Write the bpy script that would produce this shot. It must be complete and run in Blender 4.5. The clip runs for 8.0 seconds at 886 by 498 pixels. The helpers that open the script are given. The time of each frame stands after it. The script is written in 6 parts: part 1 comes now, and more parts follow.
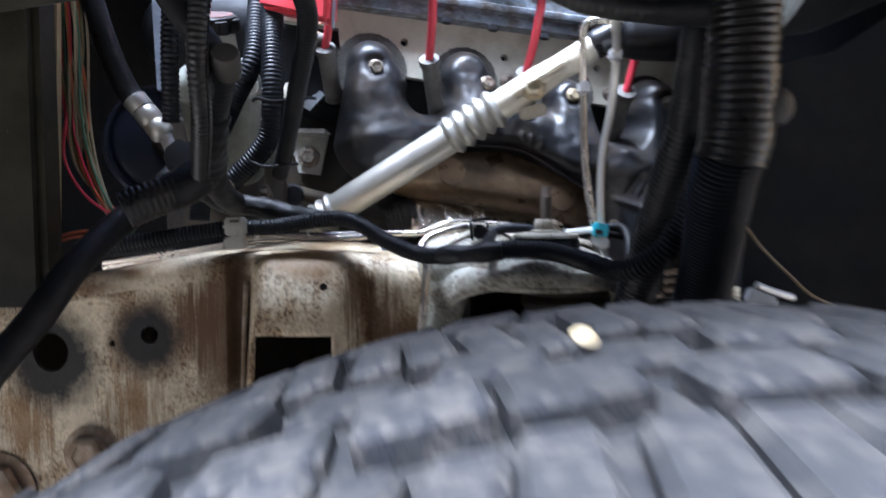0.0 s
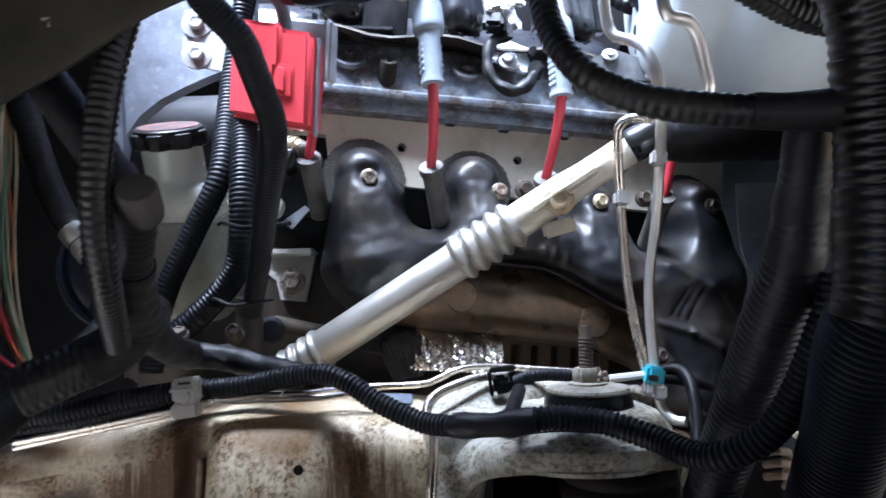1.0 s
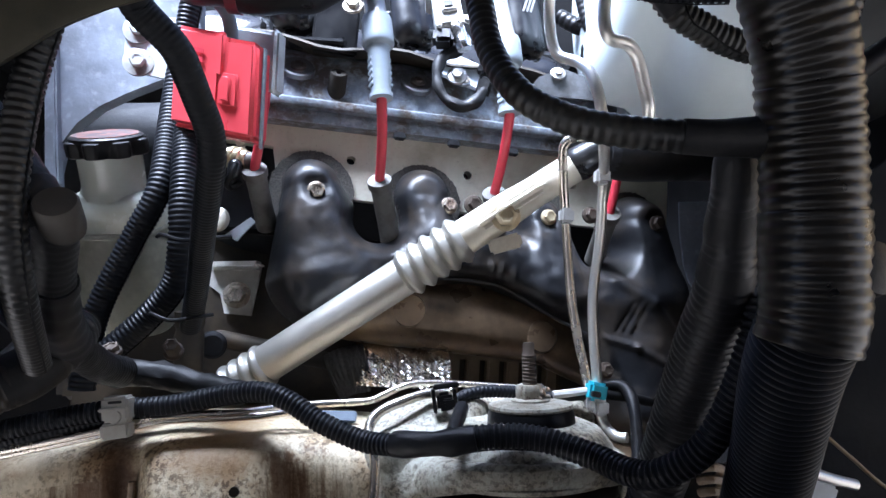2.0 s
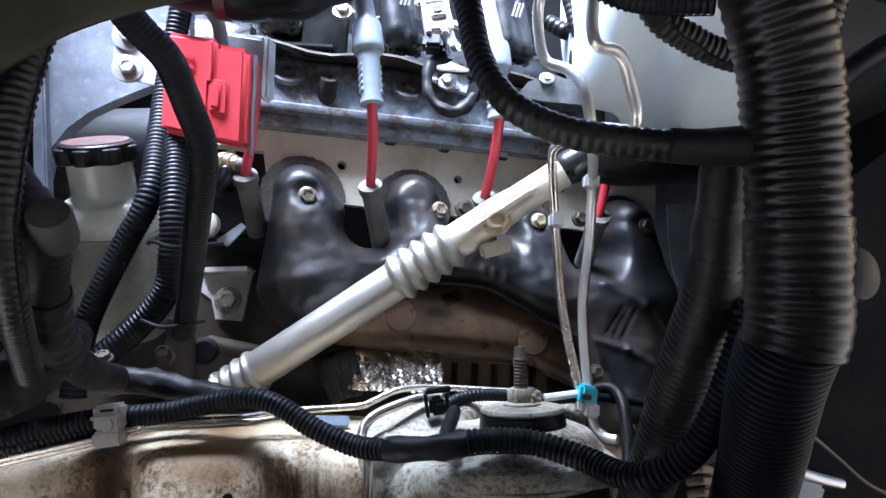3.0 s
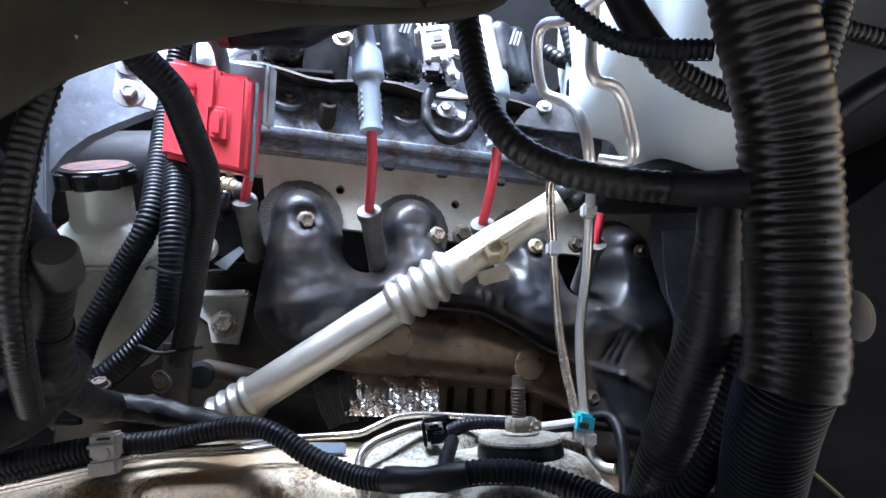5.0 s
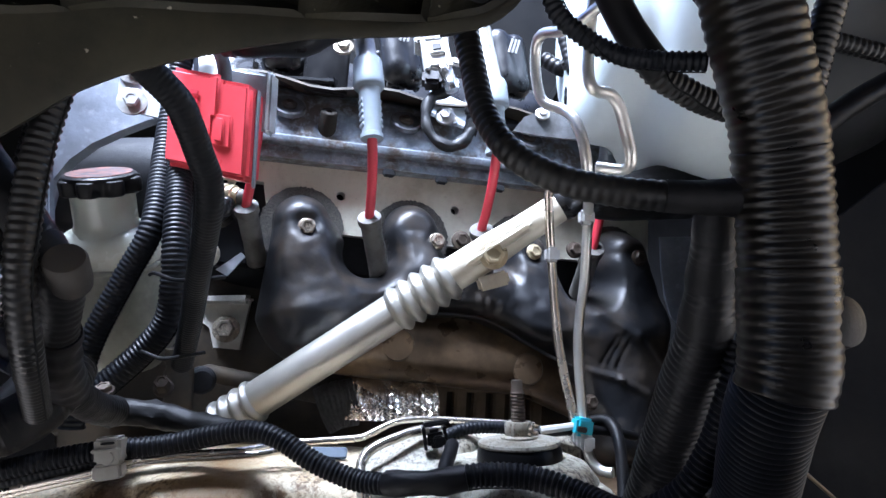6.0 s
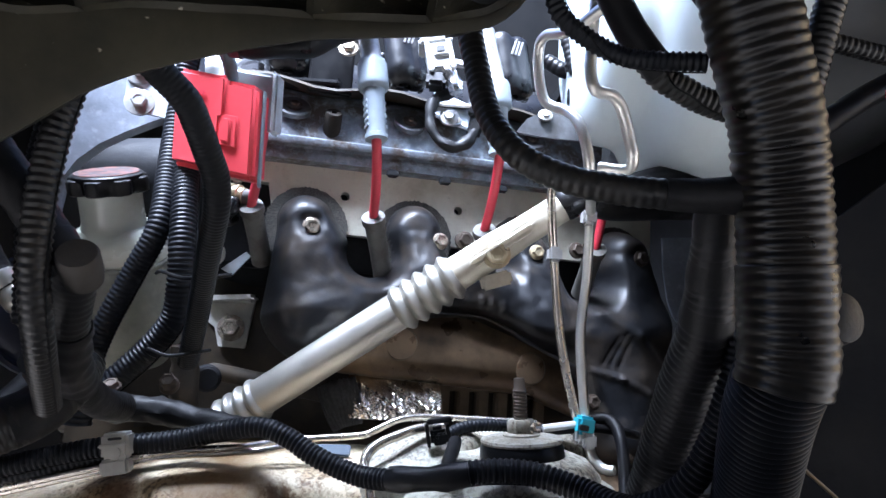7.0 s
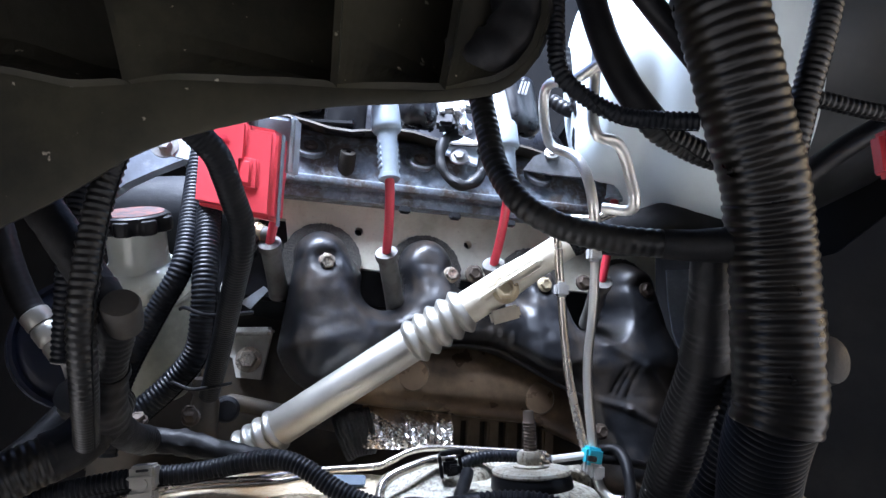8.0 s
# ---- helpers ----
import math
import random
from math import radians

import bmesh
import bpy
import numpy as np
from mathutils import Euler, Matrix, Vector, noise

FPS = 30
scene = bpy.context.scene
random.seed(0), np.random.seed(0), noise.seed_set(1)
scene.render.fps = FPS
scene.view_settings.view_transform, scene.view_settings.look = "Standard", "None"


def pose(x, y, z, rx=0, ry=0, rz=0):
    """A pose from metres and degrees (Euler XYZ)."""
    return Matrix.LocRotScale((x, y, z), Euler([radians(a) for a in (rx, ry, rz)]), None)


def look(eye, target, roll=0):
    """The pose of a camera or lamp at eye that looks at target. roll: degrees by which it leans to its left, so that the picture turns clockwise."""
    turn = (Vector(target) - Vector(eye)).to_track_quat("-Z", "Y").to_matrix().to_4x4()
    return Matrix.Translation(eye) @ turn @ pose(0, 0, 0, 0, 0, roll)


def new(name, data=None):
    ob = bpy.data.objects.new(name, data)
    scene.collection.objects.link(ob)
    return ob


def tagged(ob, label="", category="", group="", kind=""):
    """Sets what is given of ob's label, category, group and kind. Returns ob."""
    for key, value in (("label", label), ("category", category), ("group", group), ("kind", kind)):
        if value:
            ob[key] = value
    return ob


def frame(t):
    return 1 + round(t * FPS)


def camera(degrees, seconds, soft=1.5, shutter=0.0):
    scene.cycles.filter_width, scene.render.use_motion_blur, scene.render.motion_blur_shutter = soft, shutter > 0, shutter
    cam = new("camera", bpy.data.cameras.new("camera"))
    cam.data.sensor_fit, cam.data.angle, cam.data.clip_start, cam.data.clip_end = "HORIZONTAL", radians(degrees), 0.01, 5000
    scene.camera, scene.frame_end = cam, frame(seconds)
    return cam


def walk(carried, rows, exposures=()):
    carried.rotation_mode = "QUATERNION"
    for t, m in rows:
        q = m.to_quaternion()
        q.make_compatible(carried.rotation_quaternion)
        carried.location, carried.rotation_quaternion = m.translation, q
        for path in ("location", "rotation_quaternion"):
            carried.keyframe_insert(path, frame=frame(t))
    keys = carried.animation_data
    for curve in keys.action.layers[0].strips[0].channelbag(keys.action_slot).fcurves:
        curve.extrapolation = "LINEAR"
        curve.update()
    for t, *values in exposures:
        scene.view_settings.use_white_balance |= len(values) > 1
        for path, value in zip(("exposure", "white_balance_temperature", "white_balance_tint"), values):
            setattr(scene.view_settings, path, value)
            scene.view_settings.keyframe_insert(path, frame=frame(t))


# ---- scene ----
cam = camera(70.2, 8.0, 1.5, 0.5)
PATH = [
    (0, (0.012, 0.03, 0.894), (-0.018, 2.026, 0.774), 0.1),
    (0.3, (-0.003, 0.083, 0.917), (-0.088, 2.08, 0.858), 0.2),
    (0.5, (-0.005, 0.109, 0.92), (-0.089, 2.105, 1.01), 0.6),
    (1, (0.009, 0.141, 0.934), (-0.038, 2.134, 1.089), -1.6),
    (1.5, (0.018, 0.144, 0.937), (0.065, 2.135, 1.119), -1.2),
    (3, (0.017, 0.14, 0.94), (0.134, 2.127, 1.127), -1.8),
    (3.5, (0.018, 0.139, 0.942), (0.139, 2.126, 1.135), -1.8),
    (4, (0.019, 0.137, 0.944), (0.146, 2.122, 1.146), -1.6),
    (4.5, (0.016, 0.138, 0.947), (0.152, 2.121, 1.171), -1.4),
    (6, (0.012, 0.131, 0.949), (0.156, 2.11, 1.198), -1.5),
    (6.5, (0.013, 0.13, 0.948), (0.164, 2.106, 1.211), -1.3),
    (7, (0.011, 0.127, 0.946), (0.147, 2.106, 1.204), -1.3),
    (7.5, (0.006, 0.114, 0.954), (0.116, 2.082, 1.292), -1.0),
    (8, (0.008, 0.106, 0.954), (0.118, 2.076, 1.282), -1.5),
]
walk(cam, [(t, look(eye, target, roll)) for t, eye, target, roll in PATH], [(0, 3.13, 5800, 22), (8, 3.13, 5800, 22)])

# ---- world ----
world = bpy.data.worlds.new("sky")
scene.world = world
world.use_nodes = True
wn = world.node_tree.nodes
sky = wn.new("ShaderNodeTexSky")
sky.sky_type, sky.sun_disc = "NISHITA", False
sky.sun_elevation, sky.sun_rotation = radians(72), radians(-140)
world.node_tree.links.new(sky.outputs[0], wn["Background"].inputs[0])
wn["Background"].inputs[1].default_value = 0.05
sun_data = bpy.data.lights.new("sun", "SUN")
sun_data.energy, sun_data.angle, sun_data.color = 5.0, radians(38), (0.80, 0.925, 1.0)
sun = new("sun", sun_data)
sun.matrix_world = look((-0.45, 0.15, 3.0), (0.05, 0.66, 1.0))


# ---- materials ----
def mat(name, color, rough=0.5, metal=0.0, var=0.25, scale=120.0, bump=0.15, tint=None, amount=0.5, tint_scale=18.0, stretch=(1, 1, 1),
        edge=(0.45, 0.65), speck=None, speck_scale=300.0, speck_edge=(0.66, 0.72), speck_amount=0.85, gloss=0.5, rough_var=0.15, stains=(), vary=0.0, pitted=False):
    """A surface with fine grain, a second colour in patches of their own shape, and specks."""
    m = bpy.data.materials.new(name)
    m.use_nodes = True
    n, ln = m.node_tree.nodes, m.node_tree.links.new
    b = n["Principled BSDF"]
    tc, mp = n.new("ShaderNodeTexCoord"), n.new("ShaderNodeMapping")
    mp.inputs["Scale"].default_value = stretch
    ln(tc.outputs["Object"], mp.inputs[0])

    def noise_at(s, detail, vec):
        t = n.new("ShaderNodeTexNoise")
        t.inputs["Scale"].default_value, t.inputs["Detail"].default_value, t.inputs["Roughness"].default_value = s, detail, 0.72 if pitted else 0.62
        ln(vec, t.inputs["Vector"])
        return t.outputs["Fac"]

    def ramp(fac, lo, hi, a=0.0, c=1.0):
        r = n.new("ShaderNodeMapRange")
        for i, v in zip(("From Min", "From Max", "To Min", "To Max"), (lo, hi, a, c)):
            r.inputs[i].default_value = v
        ln(fac, r.inputs["Value"])
        return r.outputs[0]

    def mix(fac, a, c, kind="MIX"):
        x = n.new("ShaderNodeMix")
        x.data_type, x.blend_type = "RGBA", kind
        ln(fac, x.inputs[0])
        for sock, v in ((x.inputs[6], a), (x.inputs[7], c)):
            if isinstance(v, tuple):
                sock.default_value = (*v, 1)
            else:
                ln(v, sock)
        return x.outputs[2]

    fine = noise_at(scale, 6, tc.outputs["Object"])
    mid = noise_at(scale * 0.17, 4, mp.outputs[0])
    dark, light = tuple(c * (1 - var) for c in color), tuple(min(1, c * (1 + var)) for c in color)
    col = mix(ramp(mid, 0.3, 0.7), dark, light)
    col = mix(ramp(fine, 0.3, 0.7, 0, 0.5), col, tuple(c * (1 - 0.7 * var) for c in color))
    if tint:
        patch = noise_at(tint_scale, 9, mp.outputs[0])
        col = mix(ramp(patch, edge[0], edge[1], 0, amount), col, tint)
    if speck:
        dots = ramp(noise_at(speck_scale, 3, tc.outputs["Object"]), speck_edge[0], speck_edge[1], 0, speck_amount)
        if pitted:
            both = n.new("ShaderNodeMath")
            both.operation = "MULTIPLY"
            ln(dots, both.inputs[0])
            ln(ramp(patch, edge[0] - 0.07, edge[1], 0.08, 1), both.inputs[1])
            dots = both.outputs[0]
        col = mix(dots, col, speck)
    for place, radii, colour, streak in stains:
        off, div, ln3 = n.new("ShaderNodeVectorMath"), n.new("ShaderNodeVectorMath"), n.new("ShaderNodeVectorMath")
        off.operation, div.operation, ln3.operation = "SUBTRACT", "DIVIDE", "LENGTH"
        off.inputs[1].default_value, div.inputs[1].default_value = place, radii
        ln(tc.outputs["Object"], off.inputs[0])
        ln(off.outputs[0], div.inputs[0])
        ln(div.outputs[0], ln3.inputs[0])
        wob = n.new("ShaderNodeMath")
        wob.operation = "MULTIPLY_ADD"
        m2 = n.new("ShaderNodeMapping")
        m2.inputs["Scale"].default_value = (1, 1, 0.06) if streak else (1, 1, 1)
        ln(tc.outputs["Object"], m2.inputs[0])
        ln(noise_at(170 if streak else 70, 6, m2.outputs[0]), wob.inputs[0])
        wob.inputs[1].default_value = 2.6 if streak else 0.6
        ln(ln3.outputs["Value"], wob.inputs[2])
        col = mix(ramp(wob.outputs[0], 2.0 if streak else 1.25, 1.55 if streak else 0.8, 0, 0.985 if max(colour) < 0.03 else 0.82), col, colour)
    if vary:
        oi, hsv = n.new("ShaderNodeObjectInfo"), n.new("ShaderNodeHueSaturation")
        ln(ramp(oi.outputs["Random"], 0, 1, 1 - vary, 1 + vary), hsv.inputs["Value"])
        ln(col, hsv.inputs["Color"])
        col = hsv.outputs[0]
    ln(col, b.inputs["Base Color"])
    ln(ramp(mid, 0.3, 0.7, max(0.03, rough - rough_var), min(1, rough + rough_var)), b.inputs["Roughness"])
    b.inputs["Metallic"].default_value = metal
    b.inputs["Specular IOR Level"].default_value = gloss
    if bump:
        bp = n.new("ShaderNodeBump")
        bp.inputs["Strength"].default_value, bp.inputs["Distance"].default_value = bump, 0.001
        ln(fine, bp.inputs["Height"])
        ln(bp.outputs[0], b.inputs["Normal"])
    return m


M_LOOM = mat("black loom plastic", (0.0062, 0.0072, 0.0098), 0.46, gloss=0.18, var=0.3, scale=160, bump=0.08, tint=(0.017, 0.017, 0.017), amount=0.3, tint_scale=30)
M_LOOM_DUST = mat("dusty loom plastic", (0.008, 0.0078, 0.0075), 0.42, gloss=0.33, var=0.3, scale=160, bump=0.15, tint=(0.026, 0.022, 0.016), amount=0.35, tint_scale=40, speck=(0.1, 0.09, 0.08), speck_scale=420, speck_edge=(0.7, 0.75))
M_TAPE = mat("cloth tape", (0.0055, 0.0056, 0.0064), 0.55, gloss=0.26, var=0.35, scale=520, bump=0.22, tint=(0.018, 0.017, 0.016), amount=0.45, tint_scale=60, edge=(0.48, 0.62), rough_var=0.1)
M_TAPE_DUST = mat("dusty glossy tape", (0.0050, 0.0042, 0.0032), 0.34, gloss=0.26, var=0.35, scale=300, bump=0.04, tint=(0.015, 0.012, 0.008), amount=0.6, tint_scale=40, rough_var=0.08)
M_TAPE_DULL = mat("dull dusty tape", (0.006, 0.0063, 0.0078), 0.45, gloss=0.24, var=0.35, scale=300, bump=0.10, tint=(0.013, 0.0133, 0.015), amount=0.5, tint_scale=55, rough_var=0.1)
M_WEAVE = mat("grey woven sleeve", (0.055, 0.055, 0.055), 0.6, var=0.5, scale=500, bump=0.8, tint=(0.022, 0.022, 0.022), amount=0.6, tint_scale=300)
M_BOOT_DIRT = mat("muddy rubber boot", (0.028, 0.023, 0.018), 0.75, var=0.3, scale=150, bump=0.3, tint=(0.014, 0.012, 0.01), amount=0.6, tint_scale=30, gloss=0.2)
# Darker copy of the reservoir's plastic, standing for shade on its body.
M_BOTTLE_SHADED = mat("grey-green bottle plastic with shade painted in", (0.25, 0.255, 0.215), 0.5, var=0.3, scale=180, bump=0.15, tint=(0.10, 0.098, 0.076), amount=0.6, tint_scale=22)
M_RUBBER = mat("black rubber", (0.006, 0.006, 0.007), 0.42, gloss=0.16, var=0.3, scale=200, bump=0.15, tint=(0.022, 0.02, 0.018), amount=0.35, tint_scale=35)
M_TYRE = mat("worn tyre rubber", (0.0165, 0.0160, 0.0152), 0.85, var=0.6, scale=230, bump=1.0, tint=(0.045, 0.039, 0.033), amount=0.9, tint_scale=95, stretch=(1, 1.5, 1), edge=(0.47, 0.56), speck=(0.008, 0.008, 0.010), speck_scale=150, speck_edge=(0.53, 0.61), speck_amount=0.85, vary=0.4)
M_SHROUD = mat("dusty black plastic", (0.013, 0.0120, 0.0080), 0.6, var=0.5, scale=140, bump=0.25, tint=(0.045, 0.040, 0.024), amount=0.75, tint_scale=11, edge=(0.42, 0.66), speck=(0.28, 0.25, 0.2), speck_scale=130, speck_edge=(0.70, 0.74), gloss=0.22)
M_PLASTIC = mat("black plastic", (0.0075, 0.0075, 0.0085), 0.32, gloss=0.4, var=0.3, scale=220, bump=0.06, tint=(0.025, 0.024, 0.023), amount=0.35, tint_scale=40, rough_var=0.1)
M_SHIELD = mat("black enamelled steel", (0.0110, 0.0115, 0.0135), 0.40, gloss=0.42, var=0.5, scale=180, bump=0.22, tint=(0.058, 0.043, 0.030), amount=0.75, tint_scale=20, edge=(0.46, 0.68), speck=(0.05, 0.047, 0.044), speck_scale=330, speck_edge=(0.64, 0.74), speck_amount=0.35, rough_var=0.08)
M_LOG = mat("heat browned iron", (0.24, 0.16, 0.095), 0.30, metal=0.4, gloss=0.7, var=0.35, scale=200, bump=0.08, tint=(0.025, 0.018, 0.012), amount=0.85, tint_scale=16, edge=(0.40, 0.66), rough_var=0.05)
M_GASKET = mat("sooty gasket", (0.10, 0.092, 0.078), 0.85, var=0.5, scale=800, bump=0.9, speck=(0.018, 0.016, 0.014), speck_scale=700, speck_edge=(0.42, 0.6), speck_amount=0.85)
M_ALU = mat("cast aluminium", (0.60, 0.58, 0.48), 0.45, metal=0.2, var=0.08, scale=300, bump=0.18, tint=(0.36, 0.32, 0.235), amount=0.7, tint_scale=24, edge=(0.46, 0.68), speck=(0.3, 0.27, 0.2), speck_scale=380, speck_edge=(0.62, 0.70), speck_amount=0.5)
M_COVER = mat("oxidised aluminium cover", (0.20, 0.23, 0.27), 0.52, metal=0.2, var=0.4, scale=320, bump=0.4, tint=(0.10, 0.076, 0.056), amount=0.9, tint_scale=42, edge=(0.44, 0.58), speck=(0.37, 0.41, 0.45), speck_scale=130, speck_edge=(0.5, 0.66), speck_amount=0.6)
M_BLOCK = mat("grimy engine iron", (0.045, 0.038, 0.03), 0.65, metal=0.3, var=0.4, scale=120, bump=0.3, tint=(0.12, 0.085, 0.05), amount=0.6, tint_scale=16)
M_ZINC = mat("zinc plated steel", (0.37, 0.37, 0.365), 0.38, metal=0.5, var=0.25, scale=260, bump=0.15, tint=(0.22, 0.19, 0.15), amount=0.6, tint_scale=60)
M_STEEL = mat("grey bracket steel", (0.15, 0.153, 0.16), 0.42, metal=0.5, var=0.3, scale=240, bump=0.15, tint=(0.07, 0.065, 0.06), amount=0.7, tint_scale=50, edge=(0.46, 0.62))
M_BOLT = mat("brassy bolt steel", (0.42, 0.365, 0.29), 0.3, metal=0.6, var=0.25, scale=300, bump=0.15, tint=(0.17, 0.11, 0.07), amount=0.7, tint_scale=140)
M_SHAFT = mat("satin silver steel tube", (0.47, 0.45, 0.40), 0.40, metal=0.6, var=0.08, scale=180, bump=0.06, tint=(0.40, 0.36, 0.295), amount=0.45, tint_scale=12, rough_var=0.06)
M_BELLOWS = mat("dull zinc bellows", (0.36, 0.35, 0.315), 0.40, metal=0.6, var=0.12, scale=180, bump=0.08, tint=(0.36, 0.32, 0.26), amount=0.45, tint_scale=30, rough_var=0.06)
M_YOKE = mat("cream painted steel", (0.72, 0.67, 0.55), 0.4, metal=0.3, var=0.1, scale=180, bump=0.08, tint=(0.5, 0.42, 0.32), amount=0.5, tint_scale=45)
M_PALE = mat("pale plated steel", (0.70, 0.68, 0.63), 0.4, metal=0.2, var=0.12, scale=220, bump=0.08, tint=(0.42, 0.38, 0.32), amount=0.5, tint_scale=50)
M_PIPE = mat("nickel pipe", (0.72, 0.66, 0.58), 0.25, metal=0.9, var=0.06, scale=250, bump=0.0, tint=(0.58, 0.50, 0.42), amount=0.35, tint_scale=50, rough_var=0.06)
M_BRIGHT_PIPE = mat("satin silver pipe", (0.84, 0.82, 0.77), 0.36, metal=0.85, var=0.04, scale=250, bump=0.0, tint=(0.74, 0.71, 0.65), amount=0.3, tint_scale=50, rough_var=0.02)
M_RED = mat("red moulded plastic", (0.64, 0.052, 0.066), 0.40, var=0.1, scale=200, bump=0.05, tint=(0.55, 0.07, 0.08), amount=0.4, tint_scale=30)
M_WIRE = mat("red silicone wire", (0.52, 0.035, 0.055), 0.42, var=0.12, scale=200, bump=0.05)
M_BOOT = mat("grey silicone boot", (0.235, 0.275, 0.315), 0.5, var=0.12, scale=200, bump=0.08, tint=(0.17, 0.18, 0.18), amount=0.5, tint_scale=60)
M_CAP = mat("greyed rubber", (0.046, 0.042, 0.037), 0.7, var=0.3, scale=260, bump=0.3, gloss=0.25)
M_BOOT_DARK = mat("sooty grey boot", (0.125, 0.12, 0.11), 0.6, var=0.25, scale=220, bump=0.12, tint=(0.05, 0.04, 0.03), amount=0.8, tint_scale=60)
M_BOOSTER = mat("pale grey enamel", (0.73, 0.82, 0.83), 0.36, var=0.06, scale=90, bump=0.04, tint=(0.64, 0.71, 0.75), amount=0.5, tint_scale=10)
M_PANEL = mat("dull grey bracket casting", (0.20, 0.22, 0.26), 0.55, metal=0.35, var=0.3, scale=240, bump=0.25, tint=(0.14, 0.145, 0.16), amount=0.6, tint_scale=16, speck=(0.34, 0.36, 0.4), speck_scale=90, speck_edge=(0.54, 0.72), speck_amount=0.5)
M_TAB = mat("light galvanised steel", (0.58, 0.63, 0.68), 0.4, metal=0.3, var=0.15, scale=220, bump=0.06, tint=(0.33, 0.35, 0.37), amount=0.5, tint_scale=40)
M_BOTTLE = mat("yellowed translucent plastic", (0.43, 0.45, 0.40), 0.2, var=0.15, scale=90, bump=0.05, tint=(0.34, 0.31, 0.2), amount=0.5, tint_scale=20)
M_FOIL = mat("embossed foil", (0.90, 0.87, 0.83), 0.22, metal=1.0, var=0.05, scale=200, bump=0.0, tint=(0.85, 0.68, 0.5), amount=0.5, tint_scale=22, rough_var=0.05)
SOOT, RUST, RUN = (0.0065, 0.006, 0.0058), (0.105, 0.050, 0.018), (0.21, 0.115, 0.042)
RAIL_STAINS = [((-0.178, 0, 0.80), (0.030, 1, 0.095), RUST, False), ((-0.168, 0, 0.795), (0.015, 1, 0.085), (0.05, 0.022, 0.009), False), ((-0.195, 0, 0.80), (0.03, 1, 0.075), RUST, True), ((-0.105, 0, 0.852), (0.040, 1, 0.018), RUN, False), ((-0.050, 0, 0.80), (0.030, 1, 0.075), RUST, True), ((-0.025, 0, 0.745), (0.032, 1, 0.07), (0.075, 0.062, 0.048), False), ((-0.275, 0, 0.845), (0.10, 1, 0.016), RUN, False), ((-0.243, 0, 0.789), (0.044, 1, 0.044), RUST, False), ((-0.068, 0, 0.825), (0.016, 1, 0.06), RUST, True),
               ((-0.020, 0, 0.775), (0.04, 1, 0.05), RUST, False), ((-0.255, 0, 0.730), (0.040, 1, 0.06), RUN, True), ((-0.345, 0, 0.715), (0.036, 1, 0.06), RUN, True), ((-0.20, 0, 0.80), (0.03, 1, 0.05), RUST, True), ((-0.29, 0, 0.83), (0.05, 1, 0.012), RUST, False),
               ((-0.325, 0, 0.769), (0.052, 1, 0.056), SOOT, False), ((-0.243, 0, 0.787), (0.036, 1, 0.038), SOOT, False)]
M_RAIL = mat("weathered chassis paint", (0.62, 0.53, 0.375), 0.5, gloss=0.3, var=0.22, scale=420, bump=0.5, tint=(0.25, 0.14, 0.055), amount=0.72, tint_scale=20, stretch=(1.1, 1, 0.8), edge=(0.475, 0.60), speck=(0.045, 0.025, 0.012), speck_scale=330, speck_edge=(0.50, 0.55), speck_amount=0.85, stains=RAIL_STAINS, pitted=True)
M_TOWER = mat("pitted chassis paint", (0.42, 0.41, 0.34), 0.48, var=0.25, scale=420, bump=0.6, tint=(0.13, 0.085, 0.045), amount=0.75, tint_scale=24, edge=(0.44, 0.60), speck=(0.030, 0.021, 0.013), speck_scale=330, speck_edge=(0.50, 0.55), speck_amount=0.92, pitted=True)
# Hollow insides: their shade is put into this near-black colour.
M_INSIDE_SHADE = mat("inside black with shade painted in", (0.009, 0.0075, 0.006), 0.85, var=0.4, scale=150, bump=0.4, tint=(0.03, 0.018, 0.01), amount=0.5, tint_scale=50, gloss=0.2)
M_RUSTY = mat("rusty steel", (0.24, 0.17, 0.11), 0.7, metal=0.3, var=0.35, scale=260, bump=0.5, tint=(0.42, 0.38, 0.32), amount=0.7, tint_scale=70)
M_STUD = mat("dark threaded steel", (0.085, 0.065, 0.05), 0.5, metal=0.6, var=0.3, scale=260, bump=0.2)
M_WASHER = mat("corroded zinc washer", (0.33, 0.315, 0.265), 0.6, metal=0.3, var=0.3, scale=300, bump=0.5, tint=(0.15, 0.11, 0.07), amount=0.8, tint_scale=80, speck=(0.07, 0.05, 0.035), speck_scale=420, speck_edge=(0.55, 0.65))
M_CLIP = mat("grey nylon", (0.36, 0.35, 0.315), 0.5, var=0.15, scale=260, bump=0.1, tint=(0.27, 0.255, 0.22), amount=0.5, tint_scale=90)
M_WHITE = mat("white nylon", (0.47, 0.47, 0.46), 0.45, var=0.15, scale=220, bump=0.05, tint=(0.32, 0.3, 0.27), amount=0.5, tint_scale=90)
M_TEAL = mat("turquoise nylon", (0.02, 0.38, 0.48), 0.4, var=0.1, scale=220, bump=0.04)
M_CAP_TOP = mat("faded orange cap print", (0.115, 0.044, 0.034), 0.6, var=0.3, scale=300, bump=0.1, tint=(0.028, 0.028, 0.03), amount=0.9, tint_scale=110, edge=(0.44, 0.54), gloss=0.2)
M_BRASS = mat("dull brass plated steel", (0.55, 0.46, 0.30), 0.35, metal=0.55, var=0.2, scale=200, bump=0.08, tint=(0.35, 0.25, 0.15), amount=0.5, tint_scale=90)
M_CONCRETE = mat("dusty worn concrete", (0.28, 0.235, 0.185), 0.85, var=0.3, scale=60, bump=0.4, tint=(0.21, 0.172, 0.13), amount=0.6, tint_scale=1.5)
